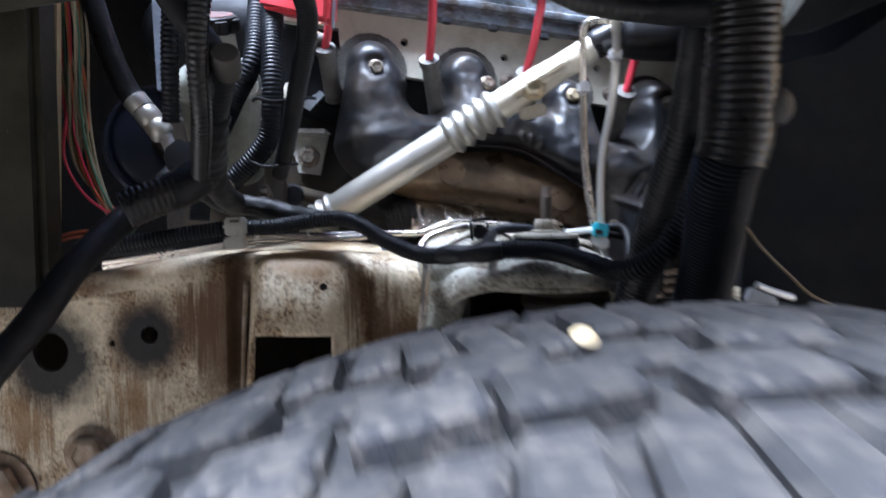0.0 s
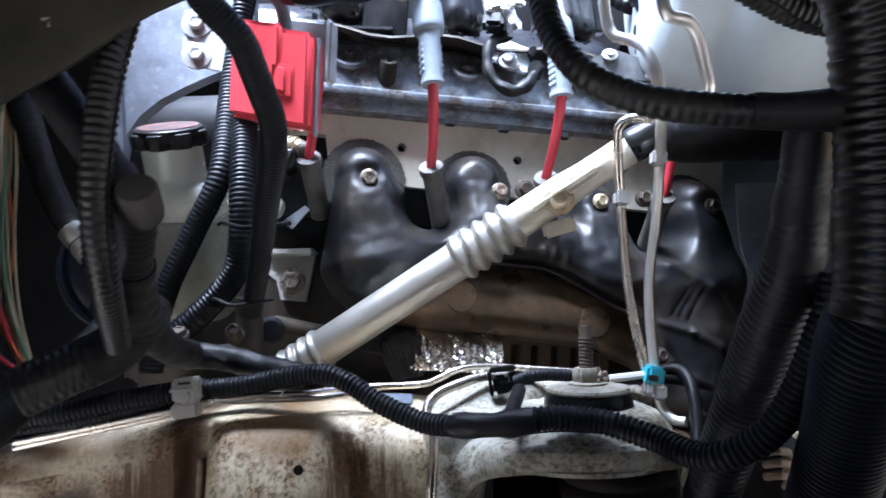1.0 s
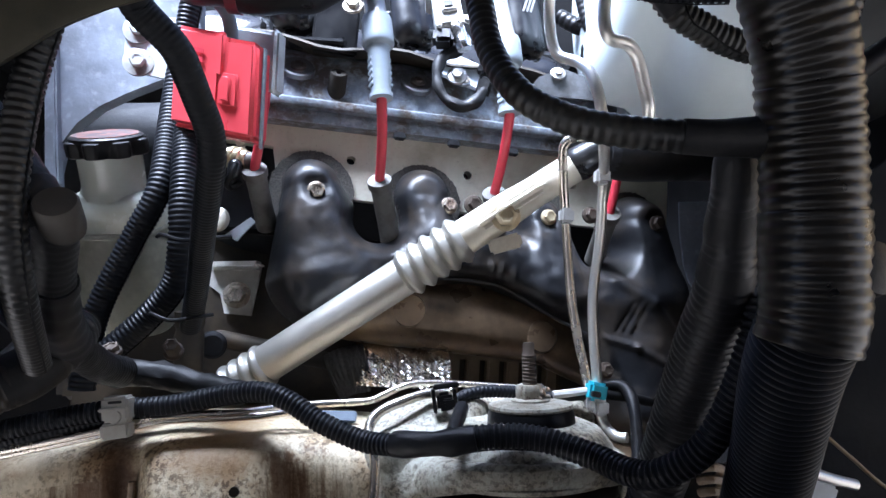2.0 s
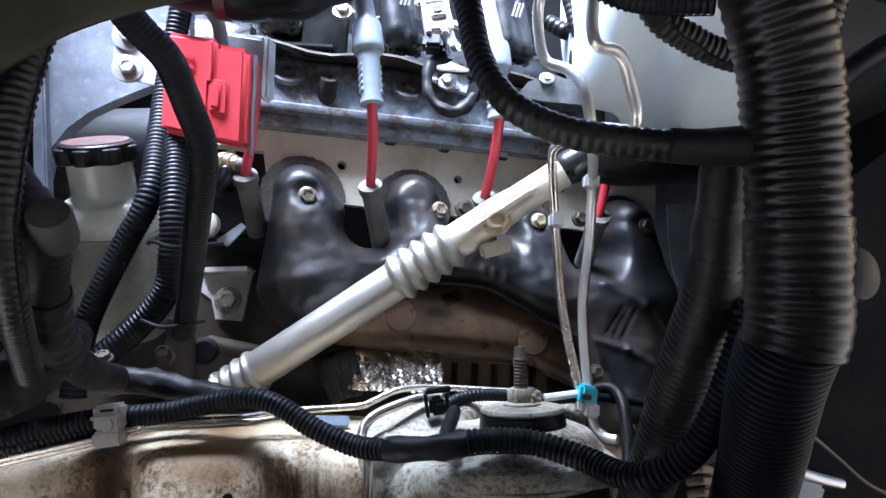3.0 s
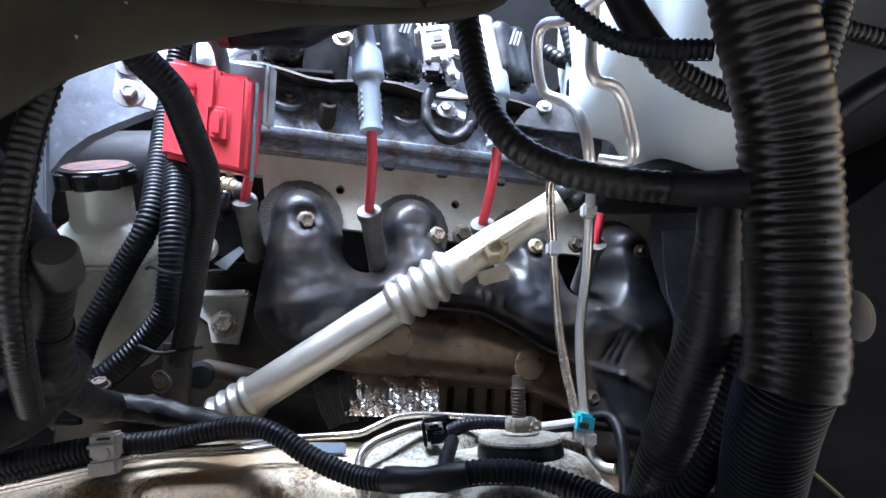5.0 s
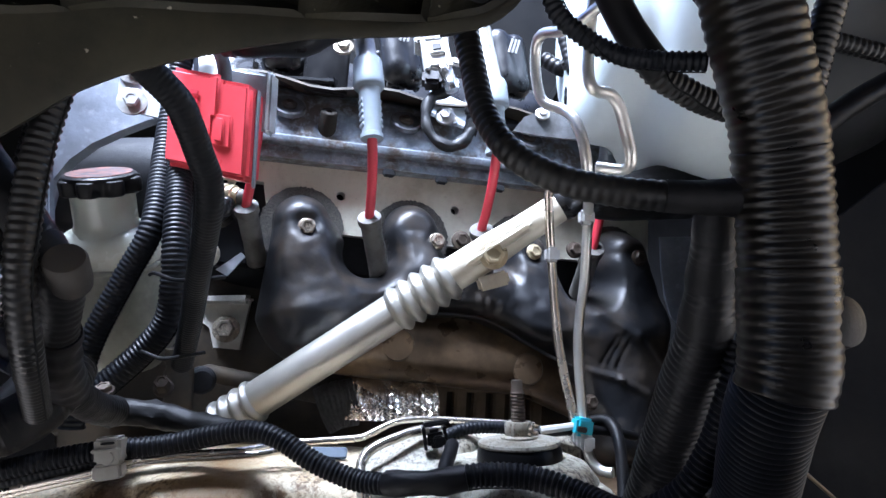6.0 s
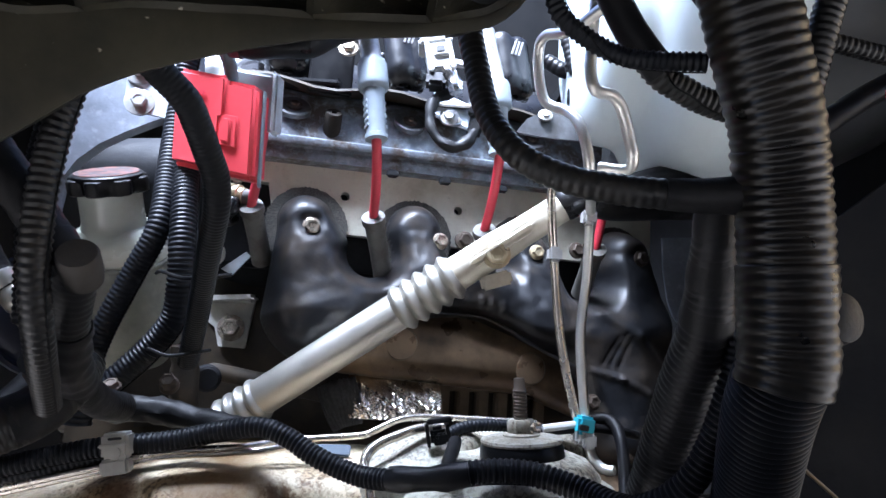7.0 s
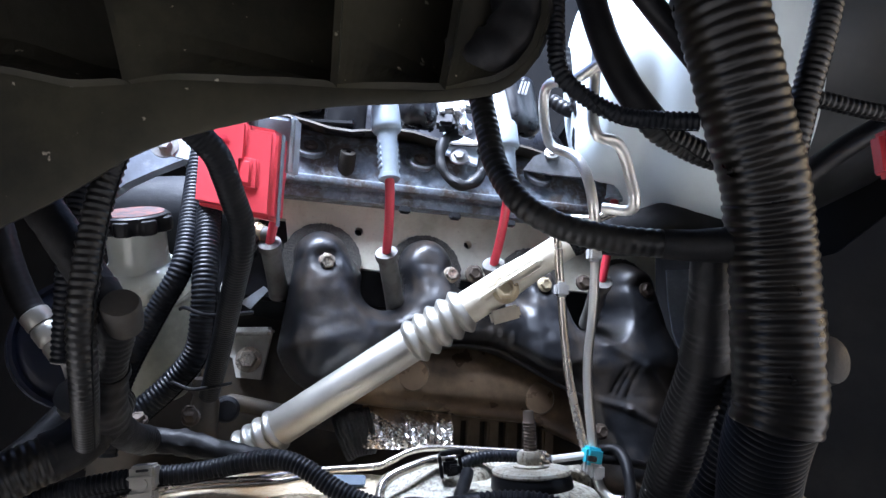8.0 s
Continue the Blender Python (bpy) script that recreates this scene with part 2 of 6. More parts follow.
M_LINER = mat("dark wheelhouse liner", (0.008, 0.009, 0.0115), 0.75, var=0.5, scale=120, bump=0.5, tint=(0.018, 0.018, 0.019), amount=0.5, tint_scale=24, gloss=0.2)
M_CAST = mat("dark grey casting", (0.025, 0.026, 0.029), 0.6, gloss=0.12, var=0.35, scale=180, bump=0.3, tint=(0.014, 0.0135, 0.013), amount=0.6, tint_scale=24)
# Near black, so the closing panels read as the bay's deep shade.
M_BODY = mat("near-black matte paint", (0.0055, 0.0058, 0.0065), 0.8, var=0.3, scale=60, bump=0.15, tint=(0.011, 0.010, 0.009), amount=0.4, tint_scale=8, gloss=0.15)
M_TAN = mat("tan plastic strip", (0.36, 0.28, 0.16), 0.6, var=0.2, scale=150, bump=0.1, tint=(0.2, 0.15, 0.09), amount=0.5, tint_scale=30)
# Colour of the added reflector walls, chosen for warm bounce.
M_BOUNCE = mat("warm bounce wall", (0.62, 0.43, 0.22), 0.85, var=0.15, scale=12, bump=0.2, tint=(0.56, 0.40, 0.22), amount=0.5, tint_scale=2)
# Colour of the added wall that cuts front fill.
M_DARK_WALL = mat("dark light-blocking wall", (0.06, 0.052, 0.044), 0.85, var=0.3, scale=20, bump=0.3, tint=(0.04, 0.036, 0.03), amount=0.5, tint_scale=3)
# Darker copy of the booster's enamel, standing for shade on its rear.
M_BOOSTER_SHADED = mat("booster enamel with shade painted in", (0.055, 0.058, 0.060), 0.5, var=0.12, scale=90, bump=0.08, tint=(0.085, 0.088, 0.088), amount=0.6, tint_scale=14)
M_RIB = mat("oily cast iron", (0.30, 0.235, 0.165), 0.55, metal=0.25, var=0.3, scale=160, bump=0.25, tint=(0.12, 0.09, 0.06), amount=0.6, tint_scale=30)
M_MAROON = mat("maroon rubber", (0.09, 0.012, 0.018), 0.45, var=0.2, scale=150, bump=0.1)
M_LABEL = mat("pale blue label", (0.045, 0.075, 0.11), 0.5, var=0.3, scale=200, bump=0.05, tint=(0.05, 0.07, 0.09), amount=0.5, tint_scale=60)
M_ORANGE = mat("orange wire jacket", (0.5, 0.12, 0.04), 0.5, var=0.15, scale=200, bump=0.05)
M_OLIVE = mat("olive wire jacket", (0.19, 0.16, 0.075), 0.5, var=0.15, scale=200, bump=0.05)
M_BEIGE = mat("beige wire jacket", (0.30, 0.235, 0.14), 0.5, var=0.15, scale=200, bump=0.05)
M_GREEN = mat("green wire jacket", (0.06, 0.14, 0.08), 0.5, var=0.15, scale=200, bump=0.05)
M_BLUE = mat("blue grey fan plastic", (0.02, 0.026, 0.045), 0.45, var=0.2, scale=120, bump=0.08)


# ---- mesh helpers ----
def root(name, label, category, m=None, group="", kind=""):
    ob = new(name)
    ob.empty_display_size = 0.01
    if m is not None:
        ob.matrix_world = m
    return tagged(ob, label, category, group, kind)


def part(name, geo, material, parent=None, label="", smooth=True, m=None):
    """One mesh object from (vertices, faces) or a bmesh, under a thing or a part."""
    me = bpy.data.meshes.new(name)
    if isinstance(geo, tuple):
        me.from_pydata([tuple(v) for v in geo[0]], [], geo[1])
    else:
        geo.to_mesh(me)
        geo.free()
    bm = bmesh.new()
    bm.from_mesh(me)
    bmesh.ops.recalc_face_normals(bm, faces=bm.faces)
    bm.to_mesh(me)
    bm.free()
    me.materials.append(material)
    if smooth:
        me.shade_smooth()
        me.set_sharp_from_angle(angle=radians(88 if isinstance(geo, Soft) else 42))
    ob = new(name, me)
    ob.parent = parent
    if m is not None:
        ob.matrix_local = m
    if label:
        ob["label"] = label
    return ob


def joined(*geos):
    vs, fs = [], []
    for v, f in geos:
        k = len(vs)
        vs += [tuple(p) for p in v]
        fs += [tuple(i + k for i in q) for q in f]
    return vs, fs


def moved(geo, m):
    return [m @ Vector(v) for v in geo[0]], geo[1]


def smooth_path(points, step=0.003):
    """A Catmull-Rom curve through the points, cut into even steps."""
    p = [Vector(q) for q in points]
    p = [2 * p[0] - p[1], *p, 2 * p[-1] - p[-2]]
    dense = []
    for a, b, c, d in zip(p, p[1:], p[2:], p[3:]):
        for i in range(40):
            t = i / 40
            dense.append(0.5 * (2 * b + (c - a) * t + (2 * a - 5 * b + 4 * c - d) * t * t + (3 * b - a - 3 * c + d) * t ** 3))
    dense.append(p[-2])
    out, left = [dense[0]], step
    for a, b in zip(dense, dense[1:]):
        span = (b - a).length
        while span >= left > 0:
            a = a.lerp(b, left / span)
            span -= left
            left = step
            out.append(a)
        left -= span
    if (out[-1] - dense[-1]).length > step * 0.3:
        out.append(dense[-1])
    return out


def sweep(pts, radius, sides=14, cap=True, flat=1.0, wrinkle=0.0):
    """A round skin along a list of close points; radius is a number or a function of the length so far and of the whole."""
    tan = [(pts[min(i + 1, len(pts) - 1)] - pts[max(i - 1, 0)]).normalized() for i in range(len(pts))]
    up = Vector((0, 0, 1)) if abs(tan[0].z) < 0.9 else Vector((1, 0, 0))
    side = tan[0].cross(up).normalized()
    vs, fs, run = [], [], 0.0
    whole = sum((b - a).length for a, b in zip(pts, pts[1:]))
    for i, (p, t) in enumerate(zip(pts, tan)):
        if i:
            run += (p - pts[i - 1]).length
        side = (side - t * side.dot(t)).normalized()
        other = t.cross(side)
        r0 = radius(run, whole) if callable(radius) else radius
        for k in range(sides):
            a = 2 * math.pi * k / sides
            r = r0 * (1 + wrinkle * noise.noise(Vector((2.2 * math.cos(a), 2.2 * math.sin(a), run * 130)))) if wrinkle else r0
            vs.append(p + r * (math.cos(a) * side + flat * math.sin(a) * other))
    for i in range(len(pts) - 1):
        for k in range(sides):
            fs.append((i * sides + k, i * sides + (k + 1) % sides, (i + 1) * sides + (k + 1) % sides, (i + 1) * sides + k))
    if cap:
        fs.append(tuple(range(sides))[::-1])
        fs.append(tuple(len(vs) - sides + k for k in range(sides)))
    return vs, fs


def pipe(points, r, sides=12, step=0.004):
    return sweep(smooth_path(points, step), r, sides)


def corrugated(points, r, pitch=0.0034, depth=0.12, sides=16, wave=0.0):
    """Split conduit: square-shouldered rings round a hose."""
    steps = (0.0, depth, depth, 0.0)

    def rr(run, whole):
        k = int(round(run / (pitch / 4)))
        return r * (1 - steps[k % 4]) * (1 + wave * math.sin(run * 70 + 1.0))
    return sweep(smooth_path(points, pitch / 4), rr, sides)


class Soft(tuple):
    """Vertices and faces of a skin that is smooth all over."""


def ribbed(points, r, pitch=0.006, depth=0.05, sides=20, wave=0.0, wrinkle=0.02, taper=None):
    """Soft-ringed hose under tape: a round swell at each ring."""
    def rr(run, whole):
        k = math.sin(2 * math.pi * run / pitch)
        return r * (1 + depth * (k if k > -0.4 else -0.4 + 1.6 * (k + 0.4))) * (1 + wave * math.sin(run * 45 + 0.6)) * (taper(run / whole) if taper else 1.0)
    return Soft(sweep(smooth_path(points, pitch / 8), rr, sides, wrinkle=wrinkle))


def lathe(profile, sides=24, lobes=0, lobe_depth=0.0):
    """Turns (radius, height) rows round z."""
    vs, fs = [], []
    for r, h in profile:
        for k in range(sides):
            a = 2 * math.pi * k / sides
            q = r * (1 + lobe_depth * min(1.0, max(-1.0, 1.8 * math.cos(lobes * a) + 0.5))) if lobes else r
            vs.append((q * math.cos(a), q * math.sin(a), h))
    for i in range(len(profile) - 1):
        for k in range(sides):
            fs.append((i * sides + k, i * sides + (k + 1) % sides, (i + 1) * sides + (k + 1) % sides, (i + 1) * sides + k))
    fs.append(tuple(range(sides))[::-1])
    fs.append(tuple(len(vs) - sides + k for k in range(sides)))
    return vs, fs


def aim(place, way, spin=0.0):
    """A pose at place whose z axis points along way."""
    return Matrix.Translation(place) @ Vector(way).to_track_quat("Z", "Y").to_matrix().to_4x4() @ pose(0, 0, 0, 0, 0, spin)


def block(size, bevel=0.002, segments=2, taper=1.0):
    """A box about its middle, edges rounded, its top narrowed by taper."""
    bm = bmesh.new()
    bmesh.ops.create_cube(bm, size=1)
    for v in bm.verts:
        k = taper if v.co.z > 0 else 1.0
        v.co = Vector((v.co.x * size[0] * k, v.co.y * size[1] * k, v.co.z * size[2]))
    if bevel:
        bmesh.ops.bevel(bm, geom=bm.edges[:], offset=bevel, segments=segments, affect="EDGES")
    vs = [v.co.copy() for v in bm.verts]
    bm.verts.index_update()
    fs = [tuple(v.index for v in f.verts) for f in bm.faces]
    bm.free()
    return vs, fs


def sheet(outline, thick, holes=(), bevel=0.0):
    """A plate in the x-z plane with its front at y = 0 and thick metres deep; holes go through it."""
    from mathutils.geometry import tessellate_polygon
    loops = [[Vector((x, z, 0)) for x, z in outline]] + [[Vector((x, z, 0)) for x, z in h] for h in holes]
    flat = [q for lp in loops for q in lp]
    n = len(flat)
    vs = [(q.x, 0, q.y) for q in flat] + [(q.x, thick, q.y) for q in flat]
    tris = tessellate_polygon(loops)
    fs = [tuple(t) for t in tris] + [tuple(i + n for i in t[::-1]) for t in tris]
    k = 0
    for lp in loops:
        for i in range(len(lp)):
            a, b = k + i, k + (i + 1) % len(lp)
            fs.append((a, b, b + n, a + n))
        k += len(lp)
    return vs, fs


def ring(x, z, r, sides=20, squash=1.0, ragged=0.0, seed=0):
    rnd = random.Random(seed)
    return [(x + r * (1 + ragged * (rnd.random() - 0.5)) * math.cos(2 * math.pi * k / sides), z + squash * r * (1 + ragged * (rnd.random() - 0.5)) * math.sin(2 * math.pi * k / sides)) for k in range(sides)]


def extrude_x(profile, xs, lift=None):
    """A closed (y, z) profile drawn out through the x stations; lift(x) raises it."""
    n = len(profile)
    vs = [(x, y, z + (lift(x) if lift else 0)) for x in xs for y, z in profile]
    fs = [(i * n + k, i * n + (k + 1) % n, (i + 1) * n + (k + 1) % n, (i + 1) * n + k) for i in range(len(xs) - 1) for k in range(n)]
    fs += [tuple(range(n))[::-1], tuple((len(xs) - 1) * n + k for k in range(n))]
    return vs, fs


def hexagon(r, h, flange=0.0, dish=True):
    """A hexagon head on a round flange, z outward."""
    rows = [(r, 0), (r, h * 0.85), (r * 0.86, h), (r * 0.6, h)]
    rows += [(r * 0.55, h * 0.9), (0.0004, h * 0.9)] if dish else [(0.0004, h)]
    head = lathe(rows, 6)
    if flange:
        return joined(lathe([(flange, -0.001), (flange, 0.0012), (r * 0.95, 0.0022), (0.0005, 0.0022)], 20), head)
    return head


def grown(ob, voxel, smooth=6):
    """Grows the joined lumps of ob together into one casting."""
    rm = ob.modifiers.new("weld", "REMESH")
    rm.mode, rm.voxel_size, rm.use_smooth_shade = "VOXEL", voxel, True
    sm = ob.modifiers.new("relax", "SMOOTH")
    sm.factor, sm.iterations = 0.5, smooth
    return ob


def lump(a, b, ra, rb, flat=1.0, sides=18):
    """A tapered round-ended bar from a to b."""
    a, b = Vector(a), Vector(b)
    d = (b - a)
    ln = max(d.length, 1e-5)
    rows = [(max(ra * math.sin(t), 0.0003), -ra * math.cos(t)) for t in [i * math.pi / 16 for i in range(9)]]
    rows += [(max(rb * math.cos(t), 0.0003), ln + rb * math.sin(t)) for t in [i * math.pi / 16 for i in range(9)]]
    return moved(lathe(rows, sides), aim(a, d if d.length > 1e-5 else (0, 0, 1)))


def interp(x, table):
    for (x0, y0), (x1, y1) in zip(table, table[1:]):
        if x <= x1:
            t = max(0.0, (x - x0) / (x1 - x0))
            return y0 + (y1 - y0) * t
    return table[-1][1]


def hose(name, label, geo, material, category="hose", group=""):
    ob = part(name, geo, material)
    return tagged(ob, label, category, group)


def conduit(name, label, points, r, pitch, depth, sides, material, group="", lean=(0.75, -0.15, -0.6)):
    """Split conduit as a thing: the ringed tube and the slit along it."""
    ob = root(name, label, "conduit", group=group)
    part("tube", corrugated(points, r, pitch, depth, sides), material, ob)
    pts = smooth_path(points, 0.004)
    slit = []
    for i, p in enumerate(pts):
        t = (pts[min(i + 1, len(pts) - 1)] - pts[max(i - 1, 0)]).normalized()
        d = Vector(lean)
        slit.append(p + (d - t * d.dot(t)).normalized() * r * 0.985)
    part("slit", sweep(slit, r * 0.07, 6), M_BODY, ob, "dark slit along the conduit")
    return ob


ENG = pose(-0.040, 0.715, 1.074, 0, 5.43, 12.28)
OUT = (0, -1, 0)


# ---- setting ----
GROUND = -0.084
tagged(part("ground", sheet([(-15, -15), (15, -15), (15, 15), (-15, 15)], 0.2), M_CONCRETE, None, smooth=False, m=pose(0, 0, GROUND, -90, 0, 0)), "dusty worn concrete yard under the truck", "ground", kind="structure")
# Dark backdrop added behind the engine to close the bay.
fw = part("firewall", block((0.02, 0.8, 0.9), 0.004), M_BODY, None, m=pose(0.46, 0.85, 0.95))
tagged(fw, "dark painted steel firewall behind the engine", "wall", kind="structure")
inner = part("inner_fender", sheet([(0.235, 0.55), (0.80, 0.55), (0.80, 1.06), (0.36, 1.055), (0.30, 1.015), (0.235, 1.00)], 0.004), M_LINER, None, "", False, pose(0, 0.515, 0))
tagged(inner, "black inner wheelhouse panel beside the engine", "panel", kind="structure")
# Out of view; its edges are set to shade the rail and wheelhouse.
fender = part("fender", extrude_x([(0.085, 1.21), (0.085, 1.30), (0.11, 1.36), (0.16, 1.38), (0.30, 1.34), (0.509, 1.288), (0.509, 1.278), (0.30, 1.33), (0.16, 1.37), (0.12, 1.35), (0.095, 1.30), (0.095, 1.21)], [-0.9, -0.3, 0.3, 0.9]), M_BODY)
tagged(fender, "unseen fender shell added to block sky and sun", "fender", kind="structure")
# Another added backdrop, closing the bay's front.
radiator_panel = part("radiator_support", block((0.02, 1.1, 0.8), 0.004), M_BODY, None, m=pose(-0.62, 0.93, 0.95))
# Added above the view to keep sun off the reservoir and pump bracket.
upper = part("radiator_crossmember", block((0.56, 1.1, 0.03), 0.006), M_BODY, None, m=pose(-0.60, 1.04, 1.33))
tagged(upper, "unseen panel added to shade the bay's front", "panel", kind="structure")
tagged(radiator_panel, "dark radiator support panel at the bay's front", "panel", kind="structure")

# Reflector behind the camera: throws warm light into the wheelhouse.
fence = part("yard_wall", block((3.2, 0.12, 6.0), 0.01), M_BOUNCE, None, m=pose(5.6, -4.0, 2.95))
tagged(fence, "unseen warm wall added for bounce light", "wall", kind="structure")
# Stands behind the camera only to hold back sky and darken reflections.
dark = part("yard_fence", block((11.8, 0.08, 5.9), 0.01), M_DARK_WALL, None, m=pose(-1.92, -4.0, 2.90))
tagged(dark, "unseen dark wall added to block sky light", "wall", kind="structure")
# Never in view; added so the booster's rear falls in shade.
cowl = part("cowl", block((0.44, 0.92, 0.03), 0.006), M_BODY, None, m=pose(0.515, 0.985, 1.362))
tagged(cowl, "unseen cowl panel added to shade the booster's rear", "panel", kind="structure")
# Unseen blocker: stops side light reaching the hoses at the front.
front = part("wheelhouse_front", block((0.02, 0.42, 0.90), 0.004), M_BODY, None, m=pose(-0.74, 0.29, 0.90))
tagged(front, "unseen panel added to block light from the truck's front", "panel", kind="structure")
# Second added reflector, for the warm highlight along the trunk's right side.
gable = part("house_gable", block((0.12, 9.0, 5.0), 0.01), M_BOUNCE, None, m=pose(7.2, 3.2, 2.45))
tagged(gable, "unseen warm wall added to reflect in the trunk", "wall", kind="structure")
# Added backdrop: keeps sky from showing past the engine.
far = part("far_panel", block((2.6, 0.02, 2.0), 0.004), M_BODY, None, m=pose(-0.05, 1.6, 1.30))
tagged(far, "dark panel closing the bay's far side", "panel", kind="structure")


# ---- engine ----
intake = root("intake_manifold", "black moulded intake manifold on top of the engine", "engine part", ENG)
grown(part("plenum", joined(*[lump((-0.10 + 0.11 * k, 0.16, 0.10), (-0.10 + 0.11 * k, 0.30, 0.20), 0.045, 0.05) for k in range(4)], lump((-0.16, 0.34, 0.19), (0.30, 0.34, 0.21), 0.08, 0.08)), M_PLASTIC, intake), 0.006, 6)
head = root("cylinder_head", "cast aluminium cylinder head with machined exhaust face", "engine part", ENG)
face_holes = [ring(-0.098, 0.004, 0.004), ring(0.000, 0.0, 0.0042), ring(0.1118, 0.0, 0.0042), ring(0.222, 0.004, 0.0042)]
part("face", sheet([(-0.13, 0.004), (-0.070, 0.004), (-0.062, -0.036), (0.33, -0.036), (0.33, 0.034), (-0.13, 0.022)], 0.012, face_holes), M_ALU, head, "pale machined face with bolt holes", False)
part("body", block((0.45, 0.14, 0.098), 0.004), M_CAST, head, "dark grimy casting", m=pose(0.10, 0.090, -0.024))
for u in (-0.033, 0.068, 0.182, 0.285):
    part("gasket", sheet(ring(u, -0.034, 0.0375, 160, 1.0, 0.05, int(u * 1000)), 0.003), M_GASKET, head, "sooty ragged gasket edge", False, pose(0, -0.0035, 0))

cover = root("valve_cover", "stained oxidised aluminium valve cover on the cylinder head", "engine part", ENG)
prof = [(-0.019, 0.022), (-0.019, 0.0295), (-0.016, 0.0305), (-0.016, 0.0335), (-0.0255, 0.0345), (-0.0265, 0.0365), (-0.0265, 0.0405), (-0.0250, 0.0420), (-0.0185, 0.0435), (-0.0175, 0.052), (-0.013, 0.070), (-0.004, 0.088), (0.010, 0.099), (0.05, 0.108), (0.14, 0.112), (0.14, 0.022)]
part("shell", extrude_x(prof, [-0.13, -0.05, 0.05, 0.15, 0.25, 0.335], lambda x: 0.012 * (x + 0.13) / 0.46), M_COVER, cover)
for u in (0.038, 0.088, 0.145):
    part("tab", block((0.011, 0.006, 0.007), 0.0015), M_CAST, cover, m=pose(u, -0.030, 0.020))
for u, w in ((-0.055, 0.080), (0.053, 0.083), (0.180, 0.086)):
    seat = part("bolt_seat", lathe([(0.0150, -0.004), (0.0150, 0.0005), (0.0135, 0.0014), (0.0115, 0.0002), (0.009, 0.0), (0.0005, 0.0)], 24), M_STEEL, cover, m=aim((u, -0.016, w - 0.006), (0, -0.8, 0.6)))
    part("bolt", hexagon(0.0042, 0.004, 0.007), M_STUD, seat, m=pose(0, 0, 0.001))
post = part("post", lathe([(0.0085, -0.012), (0.0078, 0.010), (0.0068, 0.0115), (0.0025, 0.0115), (0.0022, 0.008), (0.0004, 0.008)], 20), M_BOOT_DIRT, cover, "greyed rubber post", m=aim((-0.020, -0.020, 0.062), (0, -0.72, 0.70)))

shield = root("exhaust_manifold", "black heat-shielded exhaust manifold with browned log", "exhaust manifold", ENG)
# each lobe of the pressed shield: from (u, w, radius) to (u, w, radius), and how far it bulges
LOBES = [((-0.034, -0.031, 0.024), (-0.012, -0.103, 0.054), 0.020), ((0.067, -0.029, 0.0255), (0.078, -0.080, 0.027), 0.015), ((0.182, -0.039, 0.0225), (0.195, -0.092, 0.038), 0.016),
         ((0.285, -0.031, 0.0275), (0.286, -0.100, 0.042), 0.017), ((0.286, -0.100, 0.042), (0.287, -0.200, 0.038), 0.014), ((0.0, -0.085, 0.030), (0.13, -0.076, 0.0275), 0.010),
         ((0.13, -0.076, 0.0275), (0.245, -0.113, 0.036), 0.010), ((0.24, -0.125, 0.028), (0.285, -0.19, 0.036), 0.010)]
CUTS = [(0.026, -0.055, 0.0225), (0.130, -0.040, 0.021), (0.2385, -0.058, 0.0205)]
CREASES = [((0.127, -0.088), (0.129, -0.100), 0.0022, 0.0022), ((0.136, -0.089), (0.138, -0.102), 0.0022, 0.0022), ((0.147, -0.091), (0.149, -0.105), 0.0022, 0.0022),
           ((0.260, -0.112), (0.246, -0.138), 0.0016, -0.0016), ((0.266, -0.109), (0.253, -0.139), 0.0016, -0.0016), ((0.272, -0.111), (0.261, -0.141), 0.0016, -0.0016),
           ((0.244, -0.091), (0.275, -0.111), 0.0042, 0.0030), ((0.275, -0.111), (0.307, -0.144), 0.0042, 0.0030), ((0.234, -0.1455), (0.264, -0.152), 0.0030, 0.0026), ((0.264, -0.152), (0.288, -0.164), 0.0030, 0.0026),
           ((-0.050, -0.070), (-0.030, -0.125), 0.010, 0.0016), ((-0.018, -0.050), (0.018, -0.098), 0.006, -0.0020), ((0.088, -0.050), (0.108, -0.088), 0.006, -0.0018), ((0.168, -0.060), (0.176, -0.105), 0.007, 0.0022), ((0.205, -0.062), (0.216, -0.100), 0.006, -0.0022)]
PADS = [(-0.0297, -0.0389), (0.0875, -0.0378), (0.1825, -0.0384), (0.2887, -0.0347)]


def near_line(u, w, a, b):
    """Distance to the line from a to b, and how far along it."""
    du, dw = b[0] - a[0], b[1] - a[1]
    t = np.clip(((u - a[0]) * du + (w - a[1]) * dw) / (du * du + dw * dw), 0, 1)
    return np.hypot(u - a[0] - t * du, w - a[1] - t * dw), t


def shield_edge(u, w):
    """Signed distance to the shield's outline, below zero inside it."""
    d = np.full(u.shape, 1.0)
    for a, b, _ in LOBES:
        r, t = near_line(u, w, a, b)
        k = r - (a[2] + t * (b[2] - a[2]))
        h = np.clip(0.5 + 0.5 * (d - k) / 0.009, 0, 1)
        d = d * (1 - h) + k * h - 0.009 * h * (1 - h)
    for x, y, r in CUTS:
        k = r - np.hypot(u - x, w - y)
        h = np.clip(0.5 + 0.5 * (k - d) / 0.005, 0, 1)
        d = d * (1 - h) + k * h + 0.005 * h * (1 - h)
    return d


